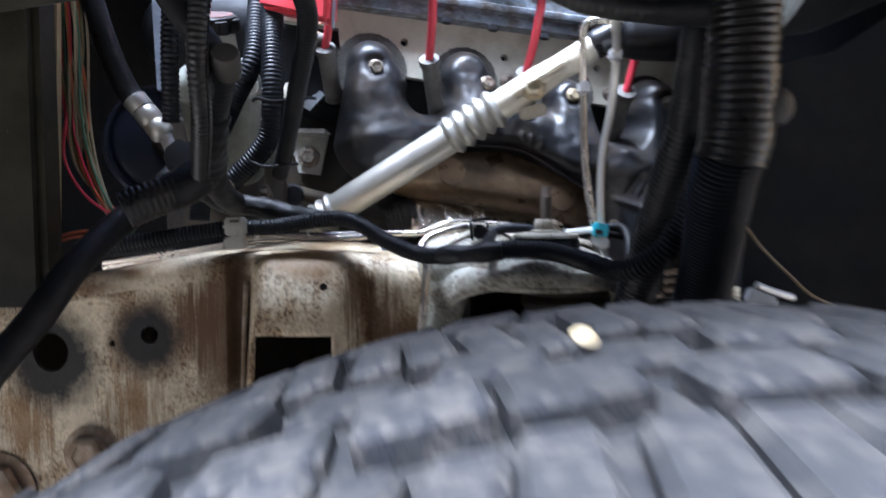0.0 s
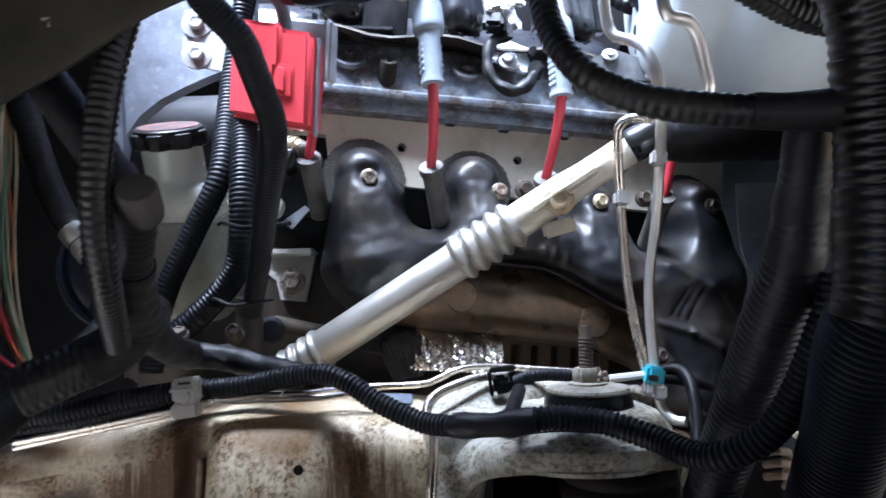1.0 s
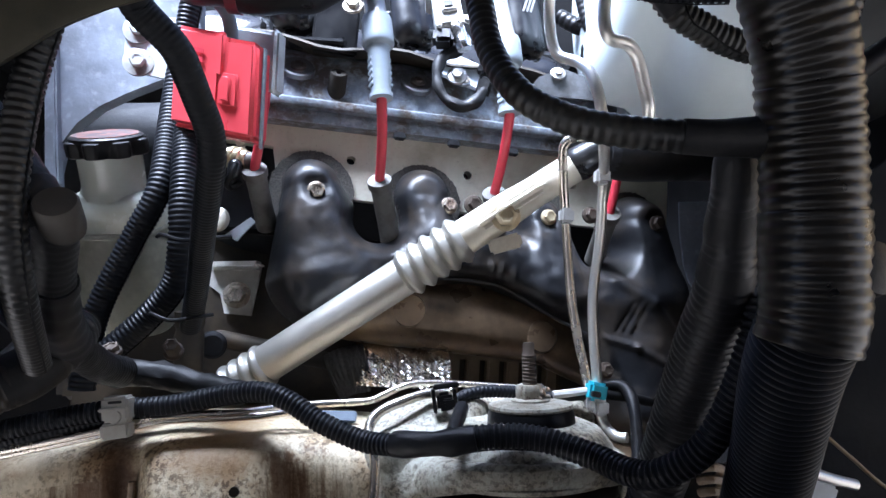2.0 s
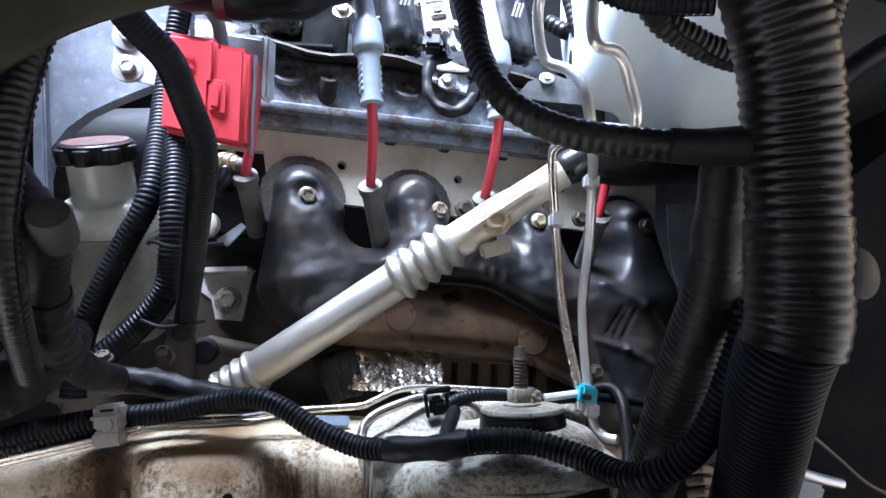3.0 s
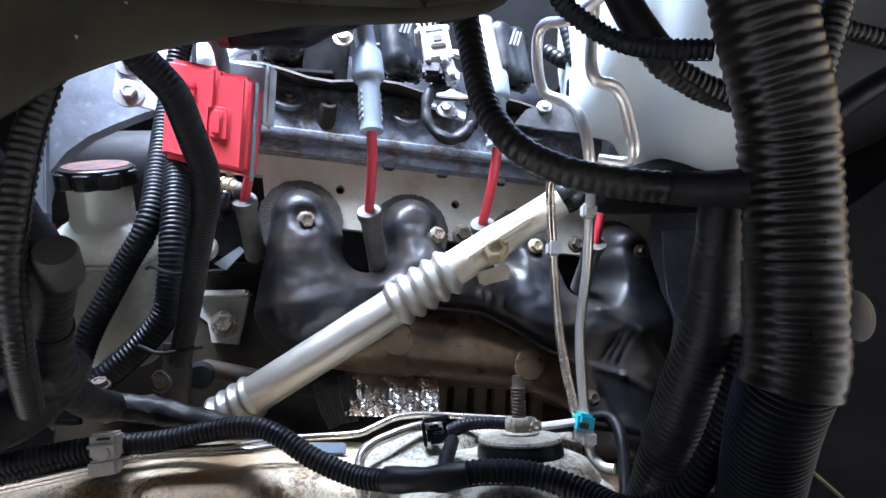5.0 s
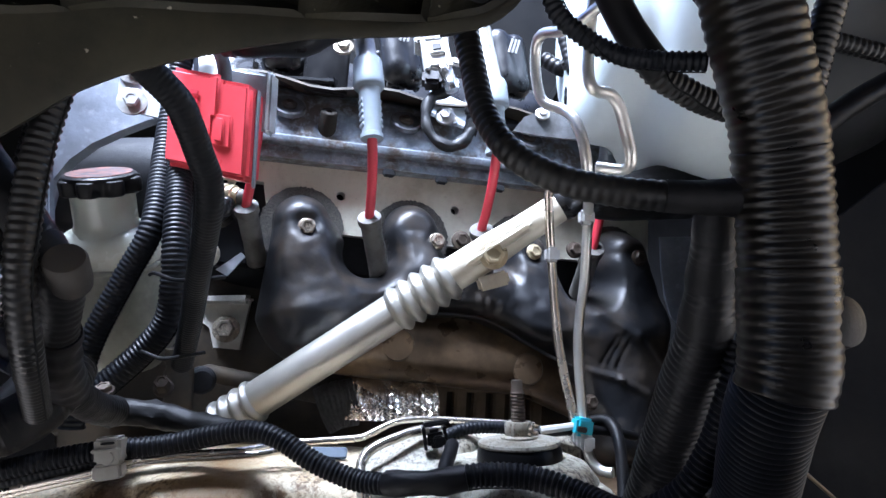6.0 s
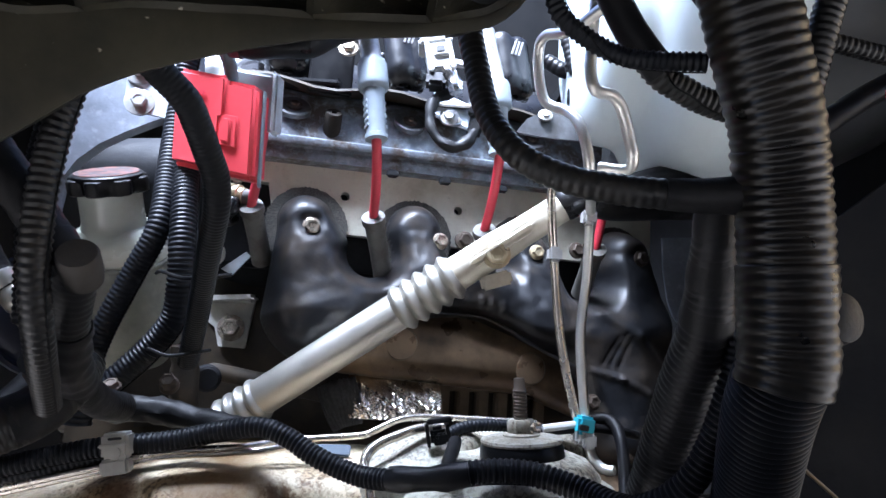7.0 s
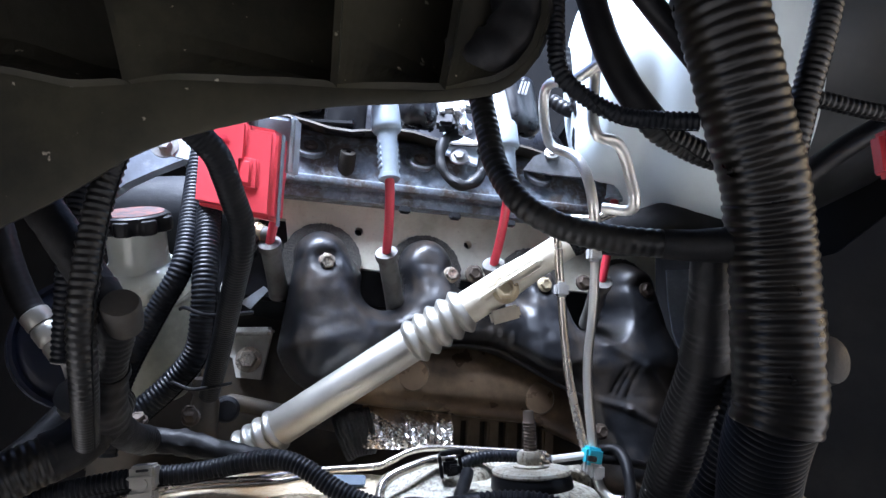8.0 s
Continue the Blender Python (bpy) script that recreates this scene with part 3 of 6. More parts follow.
def shield_rise(u, w, d):
    """How far the shield stands out of the head's face."""
    s = np.clip(-d / 0.015, 0, 1)
    out = 0.004 + 0.021 * (1 - (1 - s) ** 2.4)
    bulge = np.zeros(u.shape)
    for a, b, high in LOBES:
        r, t = near_line(u, w, a, b)
        q = np.clip(1 - (r / (a[2] + t * (b[2] - a[2]))) ** 2, 0, 1) ** 0.75 * high * (0.45 + 0.55 * t if a[1] > -0.05 else 1.0)
        h = np.clip(0.5 + 0.5 * (q - bulge) / 0.006, 0, 1)
        bulge = bulge * (1 - h) + q * h + 0.006 * h * (1 - h)
    out = out + bulge + 0.014 * s * np.clip((-w - 0.03) / 0.08, 0, 1) + 0.010 * s * np.clip((u - 0.2) / 0.08, 0, 1)
    for a, b, r, high in CREASES:
        k, _ = near_line(u, w, a, b)
        out = out + high * np.exp(-(k / r) ** 2)
    for x, y in PADS:
        k = np.hypot(u - x, w - y)
        out = out - 0.0026 * np.exp(-(k / 0.011) ** 4) + 0.0006 * np.exp(-((k - 0.014) / 0.004) ** 2)
    return out


STEP = 0.002
gu, gw = np.meshgrid(np.arange(-0.086, 0.336, STEP), np.arange(-0.246, 0.012, STEP))
gd = shield_edge(gu, gw)
slope_w, slope_u = np.gradient(gd, STEP)
norm = np.maximum(np.hypot(slope_u, slope_w), 0.2) ** 2
pull = np.where(gd > 0, np.minimum(gd, 2 * STEP), 0)
eu, ew = gu - pull * slope_u / norm, gw - pull * slope_w / norm
gn = shield_rise(eu, ew, np.minimum(gd, 0))
cols = gu.shape[1]
sv = [(float(a), -float(n) - 0.0036 * noise.noise(Vector((a * 26, w * 26, 2.0))) * min(1, n / 0.02) - 0.0014 * noise.noise(Vector((a * 55, w * 55, 8.0))) * min(1, n / 0.02) - 0.0006 * noise.noise(Vector((a * 110, w * 110, 5.0))), float(w)) for a, n, w in zip(eu.flat, gn.flat, ew.flat)]
flat_d = gd.ravel()
sf = []
for j in range(gu.shape[0] - 1):
    for i in range(cols - 1):
        q = (j * cols + i, j * cols + i + 1, (j + 1) * cols + i + 1, (j + 1) * cols + i)
        if max(flat_d[k] for k in q) < 1.45 * STEP and min(flat_d[k] for k in q) < 0:
            sf.append(q)
used = sorted({k for q in sf for k in q})
back = {k: i for i, k in enumerate(used)}
skin = part("shield", ([sv[k] for k in used], [tuple(back[k] for k in q) for q in sf]), M_SHIELD, shield, "pressed black heat shield")
thin = skin.modifiers.new("thickness", "SOLIDIFY")
thin.thickness, thin.offset = 0.0014, 1.0
log = part("log", joined(lump((0.012, -0.004, -0.136), (0.19, -0.002, -0.146), 0.028, 0.029), lump((0.19, -0.002, -0.146), (0.25, -0.006, -0.172), 0.028, 0.024), lump((0.03, -0.006, -0.125), (0.20, -0.006, -0.136), 0.022, 0.022), lump((0.0, 0.006, -0.10), (0.18, 0.006, -0.11), 0.02, 0.02)), M_LOG, shield, "brown heat-stained iron log")
grown(log, 0.003, 6)
for u, w in ((0.0584, -0.1334), (0.1841, -0.1483)):
    part("plug", lathe([(0.0150, -0.014), (0.0150, 0.006), (0.0138, 0.0075), (0.0004, 0.008)], 28), M_LOG, shield, m=aim((u, -0.024, w), OUT))
part("seam", pipe([(0.075, -0.034, -0.1035), (0.119, -0.036, -0.1035), (0.141, -0.037, -0.107), (0.17, -0.039, -0.1205), (0.193, -0.042, -0.132), (0.22, -0.046, -0.143)], 0.0016), M_SHIELD, shield, "rolled lower edge of the shield")
for p, r, flange, mt in (((-0.0297, -0.034, -0.0389), 0.0068, 0.0085, M_BOLT), ((0.0875, -0.031, -0.0378), 0.0062, 0.0078, M_BOLT), ((0.1825, -0.035, -0.0384), 0.006, 0.0075, M_BRASS), ((0.2887, -0.047, -0.0347), 0.006, 0.008, M_STUD), ((0.2385, -0.050, -0.1745), 0.0055, 0.0075, M_STUD), ((0.2193, -0.045, -0.0338), 0.006, 0.008, M_STUD), ((0.1062, -0.045, -0.037), 0.0062, 0.009, M_STUD)):
    part("bolt", hexagon(r, 0.006, flange), mt, shield, m=aim(p, (0.05, -1, 0.12), 12))
part("outlet_flange", lathe([(0.034, 0), (0.036, 0.003), (0.036, 0.012), (0.033, 0.015)], 32), M_LOG, shield, "rusty outlet flange", m=aim((0.275, -0.034, -0.245), (0.15, 0.1, -1)))

blockside = root("engine_block", "grimy dark iron engine block with ribbed side", "engine part", ENG)
part("side", block((0.62, 0.10, 0.36), 0.01), M_BLOCK, blockside, m=pose(0.09, 0.10, -0.25))
part("ledge", block((0.20, 0.03, 0.012), 0.003), M_RIB, blockside, m=pose(0.13, 0.036, -0.170))
for k in range(6):
    part("rib", block((0.013, 0.012, 0.05), 0.002), M_RIB, blockside, m=pose(0.122 + 0.021 * k, 0.046, -0.197))
part("crossbar", lump((-0.10, 0.035, -0.17), (0.0, 0.03, -0.185), 0.008, 0.008), M_BLOCK, blockside)

foil = root("heat_foil", "dimpled aluminium heat foil sleeve under the manifold", "heat shield", ENG)
gv, gf, NX, NZ = [], [], 56, 26
for j in range(NZ + 1):
    for i in range(NX + 1):
        u, w = 0.018 + 0.084 * i / NX, -0.200 + 0.040 * j / NZ
        q = math.sin(i * 2 * math.pi / 4 + (j // 2 % 2) * math.pi) * math.sin(j * 2 * math.pi / 4)
        gv.append((u, -0.022 - 0.012 * math.sin(math.pi * min(1, 0.15 + 0.8 * j / NZ)) + 0.026 * j / NZ + 0.0019 * q + 0.002 * math.sin(i * 0.31 + j * 0.4), w))
gf = [(j * (NX + 1) + i, j * (NX + 1) + i + 1, (j + 1) * (NX + 1) + i + 1, (j + 1) * (NX + 1) + i) for j in range(NZ) for i in range(NX)]
part("wrap", (gv, gf), M_FOIL, foil)
part("sleeve", ribbed([(0.028, -0.006, -0.186), (0.012, -0.006, -0.190), (0.000, -0.004, -0.196)], 0.021, 0.003, 0.02, 40), M_WEAVE, foil, "dark woven end of the sleeve")

# coils, leads and the bracket that carries them
bracket = root("coil_bracket", "bent grey steel coil bracket along the valve cover", "bracket", ENG)
part("rail", extrude_x([(-0.036, 0.088), (-0.035, 0.0905), (0.03, 0.1035), (0.03, 0.1005)], [-0.10 + 0.02 * k for k in range(22)], lambda x: 0.014 * (x + 0.1) / 0.4 + 0.004 * math.sin(x * 56)), M_BLOCK, bracket)
part("upright", block((0.040, 0.008, 0.075), 0.002), M_PLASTIC, bracket, "black folded upright", m=pose(-0.026, -0.025, 0.124))
for p in ((0.0879, -0.037, 0.0765),):
    tab = part("tab", lathe([(0.010, 0), (0.010, 0.003), (0.0005, 0.003)], 24), M_PANEL, bracket, m=aim(p, (0, -0.75, 0.66)))
    part("bolt", hexagon(0.0052, 0.005, 0.0085), M_BOLT, tab, m=pose(0, 0, 0.003))
part("arm", block((0.040, 0.004, 0.034), 0.001), M_TAB, bracket, m=pose(0.090, -0.026, 0.092, -25, 14, 0))


def coil(u, n, w):
    c = root("ignition_coil", "black moulded ignition coil with silver lead tower", "ignition coil", ENG @ pose(u, n, w), "coils along the valve cover")
    grown(part("body", joined(moved(block((0.046, 0.056, 0.046), 0.012, 3), pose(0.030, 0.032, -0.002, 8, 0, 0)), lump((0.022, 0.004, 0.024), (0.030, -0.002, -0.018), 0.013, 0.015), lump((0.040, 0.006, 0.024), (0.044, 0.000, -0.020), 0.012, 0.014)), M_PLASTIC, c), 0.0022, 4)
    for k in range(4):
        part("fin", block((0.005, 0.010, 0.006), 0.001), M_PLASTIC, c, m=pose(0.012 + 0.013 * k, 0.004, -0.030, 8, 0, 0))
    plug_ = part("socket", block((0.020, 0.016, 0.014), 0.002), M_PLASTIC, c, "black wiring socket", m=pose(0.058, 0.006, -0.014, 8, 0, -12))
    part("screw", hexagon(0.0034, 0.004, 0.0048), M_ZINC, c, m=aim((0.062, -0.004, 0.006), (0.1, -1, 0.3)))
    part("screw", hexagon(0.0034, 0.004, 0.0048), M_ZINC, c, m=aim((-0.006, 0.004, 0.010), (0.0, -1, 0.4)))
    for k in range(3):
        part("mark", block((0.0020, 0.001, 0.014), 0.0002, 1), M_WHITE, c, "plain white printed bar", False, pose(0.030 + 0.0036 * k, -0.0135, 0.014, 8, 12, 0))
    return c


coils = [coil(0.010, -0.018, 0.142), coil(0.118, -0.022, 0.150), coil(-0.100, -0.018, 0.136)]


def lead(points, on=None, boot_on=True, group="spark plug leads"):
    """Red ignition lead from coil boot to plug boot."""
    w = root("spark_plug_wire", "red silicone ignition lead with grey rubber boots", "ignition lead", group=group)
    a, b, c, d = (Vector(p) for p in points)
    part("wire", pipe([a.lerp(b, 0.8 if boot_on else 0.65), b, b.lerp(c, 0.35) + Vector((0.0012, -0.002, 0)), b.lerp(c, 0.7) + Vector((0.001, -0.001, 0)), c, c.lerp(d, 0.2)], 0.0041), M_WIRE, w)
    if not boot_on or on:
        for q in (0.30, 0.47):
            p = b.lerp(c, q) + Vector((0.0012, -0.0058, 0))
            part("print", block((0.0016, 0.0008, 0.012), 0.0003, 1), M_MAROON, w, "plain dark printed bar", False, aim(p, c - b))
    ln = (b - a).length
    boot = boot_on and part("coil_boot", lathe([(0.0108, 0), (0.0120, 0.003), (0.0128, 0.27 * ln), (0.0130, 0.33 * ln), (0.0122, 0.36 * ln), (0.0096, 0.38 * ln), (0.0088, 0.42 * ln), (0.0080, 0.93 * ln), (0.0092, 0.94 * ln), (0.0092, 0.99 * ln), (0.0045, ln)], 24), M_BOOT, w, "light grey ribbed coil boot", m=aim(a, b - a))
    for k in range(5 if boot_on else 0):
        for s in (-1, 1):
            part("rib", block((0.002, 0.008, 0.0034), 0.0006, 1), M_BOOT, boot, m=pose(s * 0.0078, 0, (0.54 + 0.075 * k) * ln))
    if on:
        tip = a + (a - b).normalized() * 0.05 + Vector((-0.004, 0.012, 0.002))
        part("tower", lathe([(0.0100, 0), (0.0088, 0.006), (0.0082, 0.05), (0.0085, 0.058), (0.0005, 0.06)], 24), M_ZINC, on, "silver lead tower", m=on.matrix_basis.inverted() @ aim(a - (a - b).normalized() * 0.004, tip - a))
    d = d + Vector((0.001, 0.016, -0.006))
    ln = (d - c).length
    part("plug_boot", lathe([(0.0052, -0.002), (0.0102, -0.0015), (0.0106, 0.001), (0.0104, 0.005), (0.0088, 0.006), (0.0086, 0.6 * ln), (0.0092, ln), (0.0004, ln)], 24), M_BOOT_DARK, w, "sooty grey plug boot", m=aim(c, d - c))
    return w


lead([(-0.0101, 0.63, 1.1699), (-0.0067, 0.622, 1.0996), (-0.0116, 0.668, 1.0443), (-0.0057, 0.7, 1.0031)], coils[0])
lead([(0.0929, 0.63, 1.1516), (0.094, 0.628, 1.0885), (0.0855, 0.672, 1.0326), (0.0917, 0.7, 0.9959)], coils[1])
lead([(-0.0958, 0.64, 1.1854), (-0.0999, 0.645, 1.1257), (-0.1138, 0.66, 1.0535), (-0.1152, 0.69, 1.0187)], None, False)
lead([(0.2125, 0.68, 1.1458), (0.2043, 0.68, 1.0935), (0.193, 0.7, 1.0186), (0.1902, 0.735, 0.9861)])

plug = root("coil_connector", "pale grey wiring connector on the coil bracket", "connector", pose(0.048, 0.652, 1.180, -14, -8, 0))
part("body", block((0.023, 0.020, 0.030), 0.003), M_WHITE, plug)
for x in (-0.0095, 0.0095):
    part("guide", block((0.004, 0.004, 0.034), 0.001), M_WHITE, plug, m=pose(x, -0.011, 0))
part("window_frame", block((0.013, 0.004, 0.012), 0.0012), M_WHITE, plug, m=pose(0.001, -0.0115, 0.003))
part("window", block((0.0075, 0.002, 0.0065), 0.0006), M_PLASTIC, plug, "dark latch window", m=pose(0.001, -0.0135, 0.003))
part("collar", block((0.030, 0.022, 0.007), 0.002), M_WHITE, plug, m=pose(-0.001, 0.001, 0.0175))
part("lower_plug", block((0.017, 0.016, 0.014), 0.003), M_PLASTIC, plug, "black plug below the connector", m=pose(-0.007, -0.001, -0.021, 0, 14, 0))
part("sleeve", sweep(smooth_path([(0.004, -0.004, -0.012), (0.007, -0.004, -0.024), (0.009, -0.002, -0.036)], 0.003), 0.0062, 14, wrinkle=0.35), M_FOIL, plug, "crumpled bright foil sleeve")
part("ear", block((0.012, 0.005, 0.008), 0.002), M_WHITE, plug, m=pose(0.016, -0.004, -0.008, 0, 25, 0))
for k, mt in enumerate((M_WHITE, M_MAROON, M_BEIGE, M_RUBBER, M_WHITE, M_WIRE)):
    part("wire", pipe([(-0.009 + 0.0036 * k, 0, 0.019), (-0.010 + 0.005 * k, 0.003, 0.032), (-0.016 + 0.008 * k, 0.012, 0.055)], 0.0014, 8), mt, plug)
arm = root("sensor_bracket", "bright bent steel bracket under the coil connector", "bracket")
part("plate", sheet([(0.046, 1.122), (0.052, 1.118), (0.066, 1.119), (0.080, 1.128), (0.092, 1.134), (0.092, 1.142), (0.074, 1.146), (0.058, 1.144), (0.050, 1.134)], 0.003), M_TAB, arm, "", False, pose(0, 0.664, 0, -14))
part("bolt", hexagon(0.0050, 0.005, 0.0085), M_ZINC, arm, m=aim((0.0549, 0.652, 1.1294), (0, -1, 0.3)))
part("clip", block((0.006, 0.006, 0.010), 0.0015), M_PLASTIC, arm, "black clip", m=pose(0.076, 0.656, 1.137, 0, 30, 0))
loop = hose("sensor_loop", "black taped wiring loop below the coil connector", sweep(smooth_path([(0.0577, 0.655, 1.1522), (0.0453, 0.65, 1.1464), (0.0387, 0.645, 1.1338), (0.038, 0.64, 1.1176), (0.0445, 0.638, 1.105), (0.0572, 0.638, 1.0987), (0.0693, 0.642, 1.1046), (0.0760, 0.648, 1.1150)], 0.0025), lambda r, w: 0.0046 + 0.0005 * math.sin(r * 300) + 0.0006 * math.sin(r * 90), 16, wrinkle=0.2), M_TAPE, "wiring")
part("end_plug", block((0.012, 0.011, 0.016), 0.0025), M_TAPE, loop, "square taped end", m=pose(0.0767, 0.65, 1.1185, 0, 18, 0))
sens = root("knock_sensor", "brass plated sensor with grey plug beside the lead", "sensor")
FIT = aim((-0.140, 0.668, 1.0672), (1, -0.25, -0.22))
part("body", lathe([(0.0085, 0.0), (0.0085, 0.006), (0.0100, 0.007), (0.0100, 0.0095), (0.0086, 0.0105), (0.0086, 0.0125), (0.0098, 0.0135), (0.0098, 0.016), (0.0080, 0.017), (0.0078, 0.021), (0.0060, 0.022), (0.0004, 0.022)], 28), M_BRASS, sens, m=FIT)
part("insulator", lathe([(0.0070, 0.0215), (0.0070, 0.026), (0.0055, 0.028), (0.0004, 0.028)], 20), M_BOOT_DARK, sens, m=FIT)
part("plug", lump((-0.1285, 0.657, 1.0565), (-0.1290, 0.655, 1.0505), 0.0062, 0.0055), M_PLASTIC, sens, "black plug under the fitting")

duct = root("intake_duct", "black and maroon rubber duct above the coils", "hose")
part("hose", sweep(smooth_path([(-0.1518, 0.6, 1.1879), (-0.1101, 0.6, 1.1783), (-0.0765, 0.6, 1.1757), (-0.0439, 0.61, 1.1891), (-0.0099, 0.63, 1.2189)], 0.005), lambda r, w: 0.017 + 0.0015 * math.sin(r * 150), 24), M_RUBBER, duct)
part("clamp_band", sweep(smooth_path([(-0.1164, 0.6, 1.1792), (-0.108, 0.6, 1.1778)], 0.003), 0.0188, 24), M_MAROON, duct, "maroon hose end")
nut = root("head_fitting", "shiny hexagon fitting screwed into the head", "fitting")
part("hex", joined(lathe([(0.0105, 0), (0.0112, 0.002), (0.0112, 0.006), (0.0095, 0.0075), (0.006, 0.0075), (0.0055, 0.005), (0.0004, 0.005)], 28)), M_YOKE, nut, m=aim((-0.1542, 0.70, 1.0185), (-0.35, -1, 0.1)))
part("tongue", sheet([(-0.150, 1.006), (-0.128, 1.021), (-0.124, 1.017), (-0.140, 1.000)], 0.003), M_TAB, nut, "bent bright tongue", False, pose(0, 0.703, 0))
hose("sensor_lead", "thin black lead looping from the brass sensor", pipe([(-0.1272, 0.652, 1.0572), (-0.1296, 0.648, 1.0471), (-0.1337, 0.65, 1.042), (-0.133, 0.66, 1.0391), (-0.1285, 0.67, 1.0456)], 0.0028, 8), M_RUBBER, "wire")

# ---- steering shaft ----
shaft = root("steering_shaft", "silver tubular steering shaft with bellows across the engine", "steering shaft")
SA, SB = Vector((-0.1349, 0.662, 0.8768)), Vector((0.1432, 0.592, 1.0429))
SD = (SB - SA).normalized()
SL = (SB - SA).length
TUBE = aim(SA, SD)


def along(px):
    return px * SL


part("tube", lathe([(0.0145, 0.10 * SL), (0.0150, 0.11 * SL), (0.0150, 0.56 * SL), (0.0145, 0.565 * SL)], 36), M_SHAFT, shaft, m=TUBE)
rows = []
for k in range(4 * 12 + 1):
    rows.append((0.0136 + 0.0042 * (0.5 - 0.5 * math.cos(2 * math.pi * k / 12)) ** 0.6, 0.125 * k / 48 * SL))
part("lower_bellows", lathe([(0.010, -0.004)] + rows + [(0.012, 0.127 * SL)], 36), M_BELLOWS, shaft, m=TUBE)
rows = []
for k in range(5 * 12 + 1):
    rows.append((0.0150 + 0.0040 * (0.5 - 0.5 * math.cos(2 * math.pi * k / 12)) ** 0.75, (0.515 + 0.165 * k / 60) * SL))
part("upper_bellows", lathe([(0.012, 0.513 * SL)] + rows + [(0.012, 0.682 * SL)], 36), M_BELLOWS, shaft, m=TUBE)
part("sleeve", lathe([(0.0130, 0.655 * SL), (0.0138, 0.665 * SL), (0.0132, 0.80 * SL), (0.0118, 0.86 * SL), (0.0112, 0.985 * SL), (0.0095, SL), (0.0004, SL)], 32), M_YOKE, shaft, "cream painted upper sleeve", m=TUBE)
part("clamp", block((0.024, 0.009, 0.058), 0.004, 3), M_YOKE, shaft, "flattened clamp of the sleeve", m=aim(SA + SD * 0.80 * SL + Vector((0.001, -0.0095, 0.0)), SD))
BP = SA + SD * 0.777 * SL + Vector((0.002, -0.0148, -0.004))
part("bolt", hexagon(0.0085, 0.006, 0.0108), M_BRASS, shaft, m=aim(BP, (-0.05, -1, 0.05)))
part("clip", block((0.024, 0.010, 0.011), 0.002), M_YOKE, shaft, m=pose(*(SA + SD * 0.765 * SL + Vector((0.006, -0.004, -0.0205))), 0, -14, 0))
part("joint", lump(SB - SD * 0.004, SB + SD * 0.012, 0.0130, 0.011), M_PLASTIC, shaft, "black greased joint")
col = root("steering_column_boot", "black rubber boot of the steering column", "boot")
CONE = [SB + SD * 0.006, Vector((0.1778, 0.6, 1.045)), Vector((0.2217, 0.62, 1.0534)), Vector((0.2893, 0.66, 1.0693))]
part("cone", sweep(smooth_path(CONE, 0.006), lambda r, w: 0.014 + 0.016 * r / w, 24), M_RUBBER, col)
part("band", lathe([(0.0145, -0.004), (0.0156, -0.0036), (0.0160, 0.0036), (0.0150, 0.004)], 28), M_CAST, col, "dull clamp band of the boot", m=aim(CONE[0].lerp(CONE[1], 0.35), CONE[1] - CONE[0]))

# ---- lines from the brake unit ----
hose("brake_pipe", "bent nickel brake pipe running down to the frame", pipe([(0.1383, 0.47, 1.1373), (0.1214, 0.5, 1.1334), (0.1102, 0.52, 1.1399), (0.1073, 0.53, 1.1345), (0.1078, 0.535, 1.1154), (0.1117, 0.535, 1.0991), (0.122, 0.525, 1.0899), (0.127, 0.515, 1.0791), (0.1304, 0.51, 1.0611), (0.135, 0.52, 1.0386), (0.1499, 0.572, 1.0269), (0.1504, 0.59, 0.9841), (0.1431, 0.59, 0.939), (0.1425, 0.587, 0.887), (0.1434, 0.585, 0.8676), (0.1445, 0.58, 0.8549), (0.1506, 0.575, 0.848), (0.1569, 0.57, 0.8477)], 0.0036), M_BRIGHT_PIPE, "pipe", "brake pipes")
hose("brake_pipe", "bent nickel brake pipe looped over the steering shaft", pipe([(0.1597, 0.55, 1.0529), (0.1433, 0.555, 1.0489), (0.1289, 0.56, 1.0508), (0.1212, 0.562, 1.0474), (0.1206, 0.568, 1.0387), (0.1246, 0.585, 1.0048), (0.1286, 0.592, 0.9394), (0.1354, 0.588, 0.8871), (0.1392, 0.587, 0.8694)], 0.0034), M_PIPE, "pipe", "brake pipes")
hose("brake_pipe", "bright bent pipe in front of the booster", pipe([(0.1351, 0.49, 1.1489), (0.1312, 0.49, 1.1205), (0.1292, 0.49, 1.1012), (0.132, 0.49, 1.0898), (0.1427, 0.492, 1.0878), (0.1492, 0.495, 1.0805), (0.1538, 0.498, 1.0641), (0.1564, 0.5, 1.049), (0.1551, 0.51, 1.0451), (0.1406, 0.52, 1.0495)], 0.0038), M_BRIGHT_PIPE, "pipe", "brake pipes")
for i, p in enumerate(((0.125, 0.584, 1.0002), (0.1486, 0.572, 1.0257), (0.1381, 0.583, 0.8701), (0.1423, 0.58, 0.8665))):
    c = part("pipe_clip", block((0.010, 0.011, 0.011), 0.002), M_WHITE, None, m=pose(*p, 0, 4, 0))
    tagged(c, "small translucent white pipe clip", "clip", "clips on the brake pipes")
teal = root("line_retainer", "turquoise retainer holding two pipes together", "clip")
part("body", block((0.013, 0.012, 0.013), 0.002), M_TEAL, teal, m=pose(*(0.1402, 0.582, 0.8771), 0, 12, 10))
part("notch", block((0.007, 0.003, 0.004), 0.0006), M_PLASTIC, teal, m=pose(*(0.1384, 0.5755, 0.8762), 0, 12, 10))
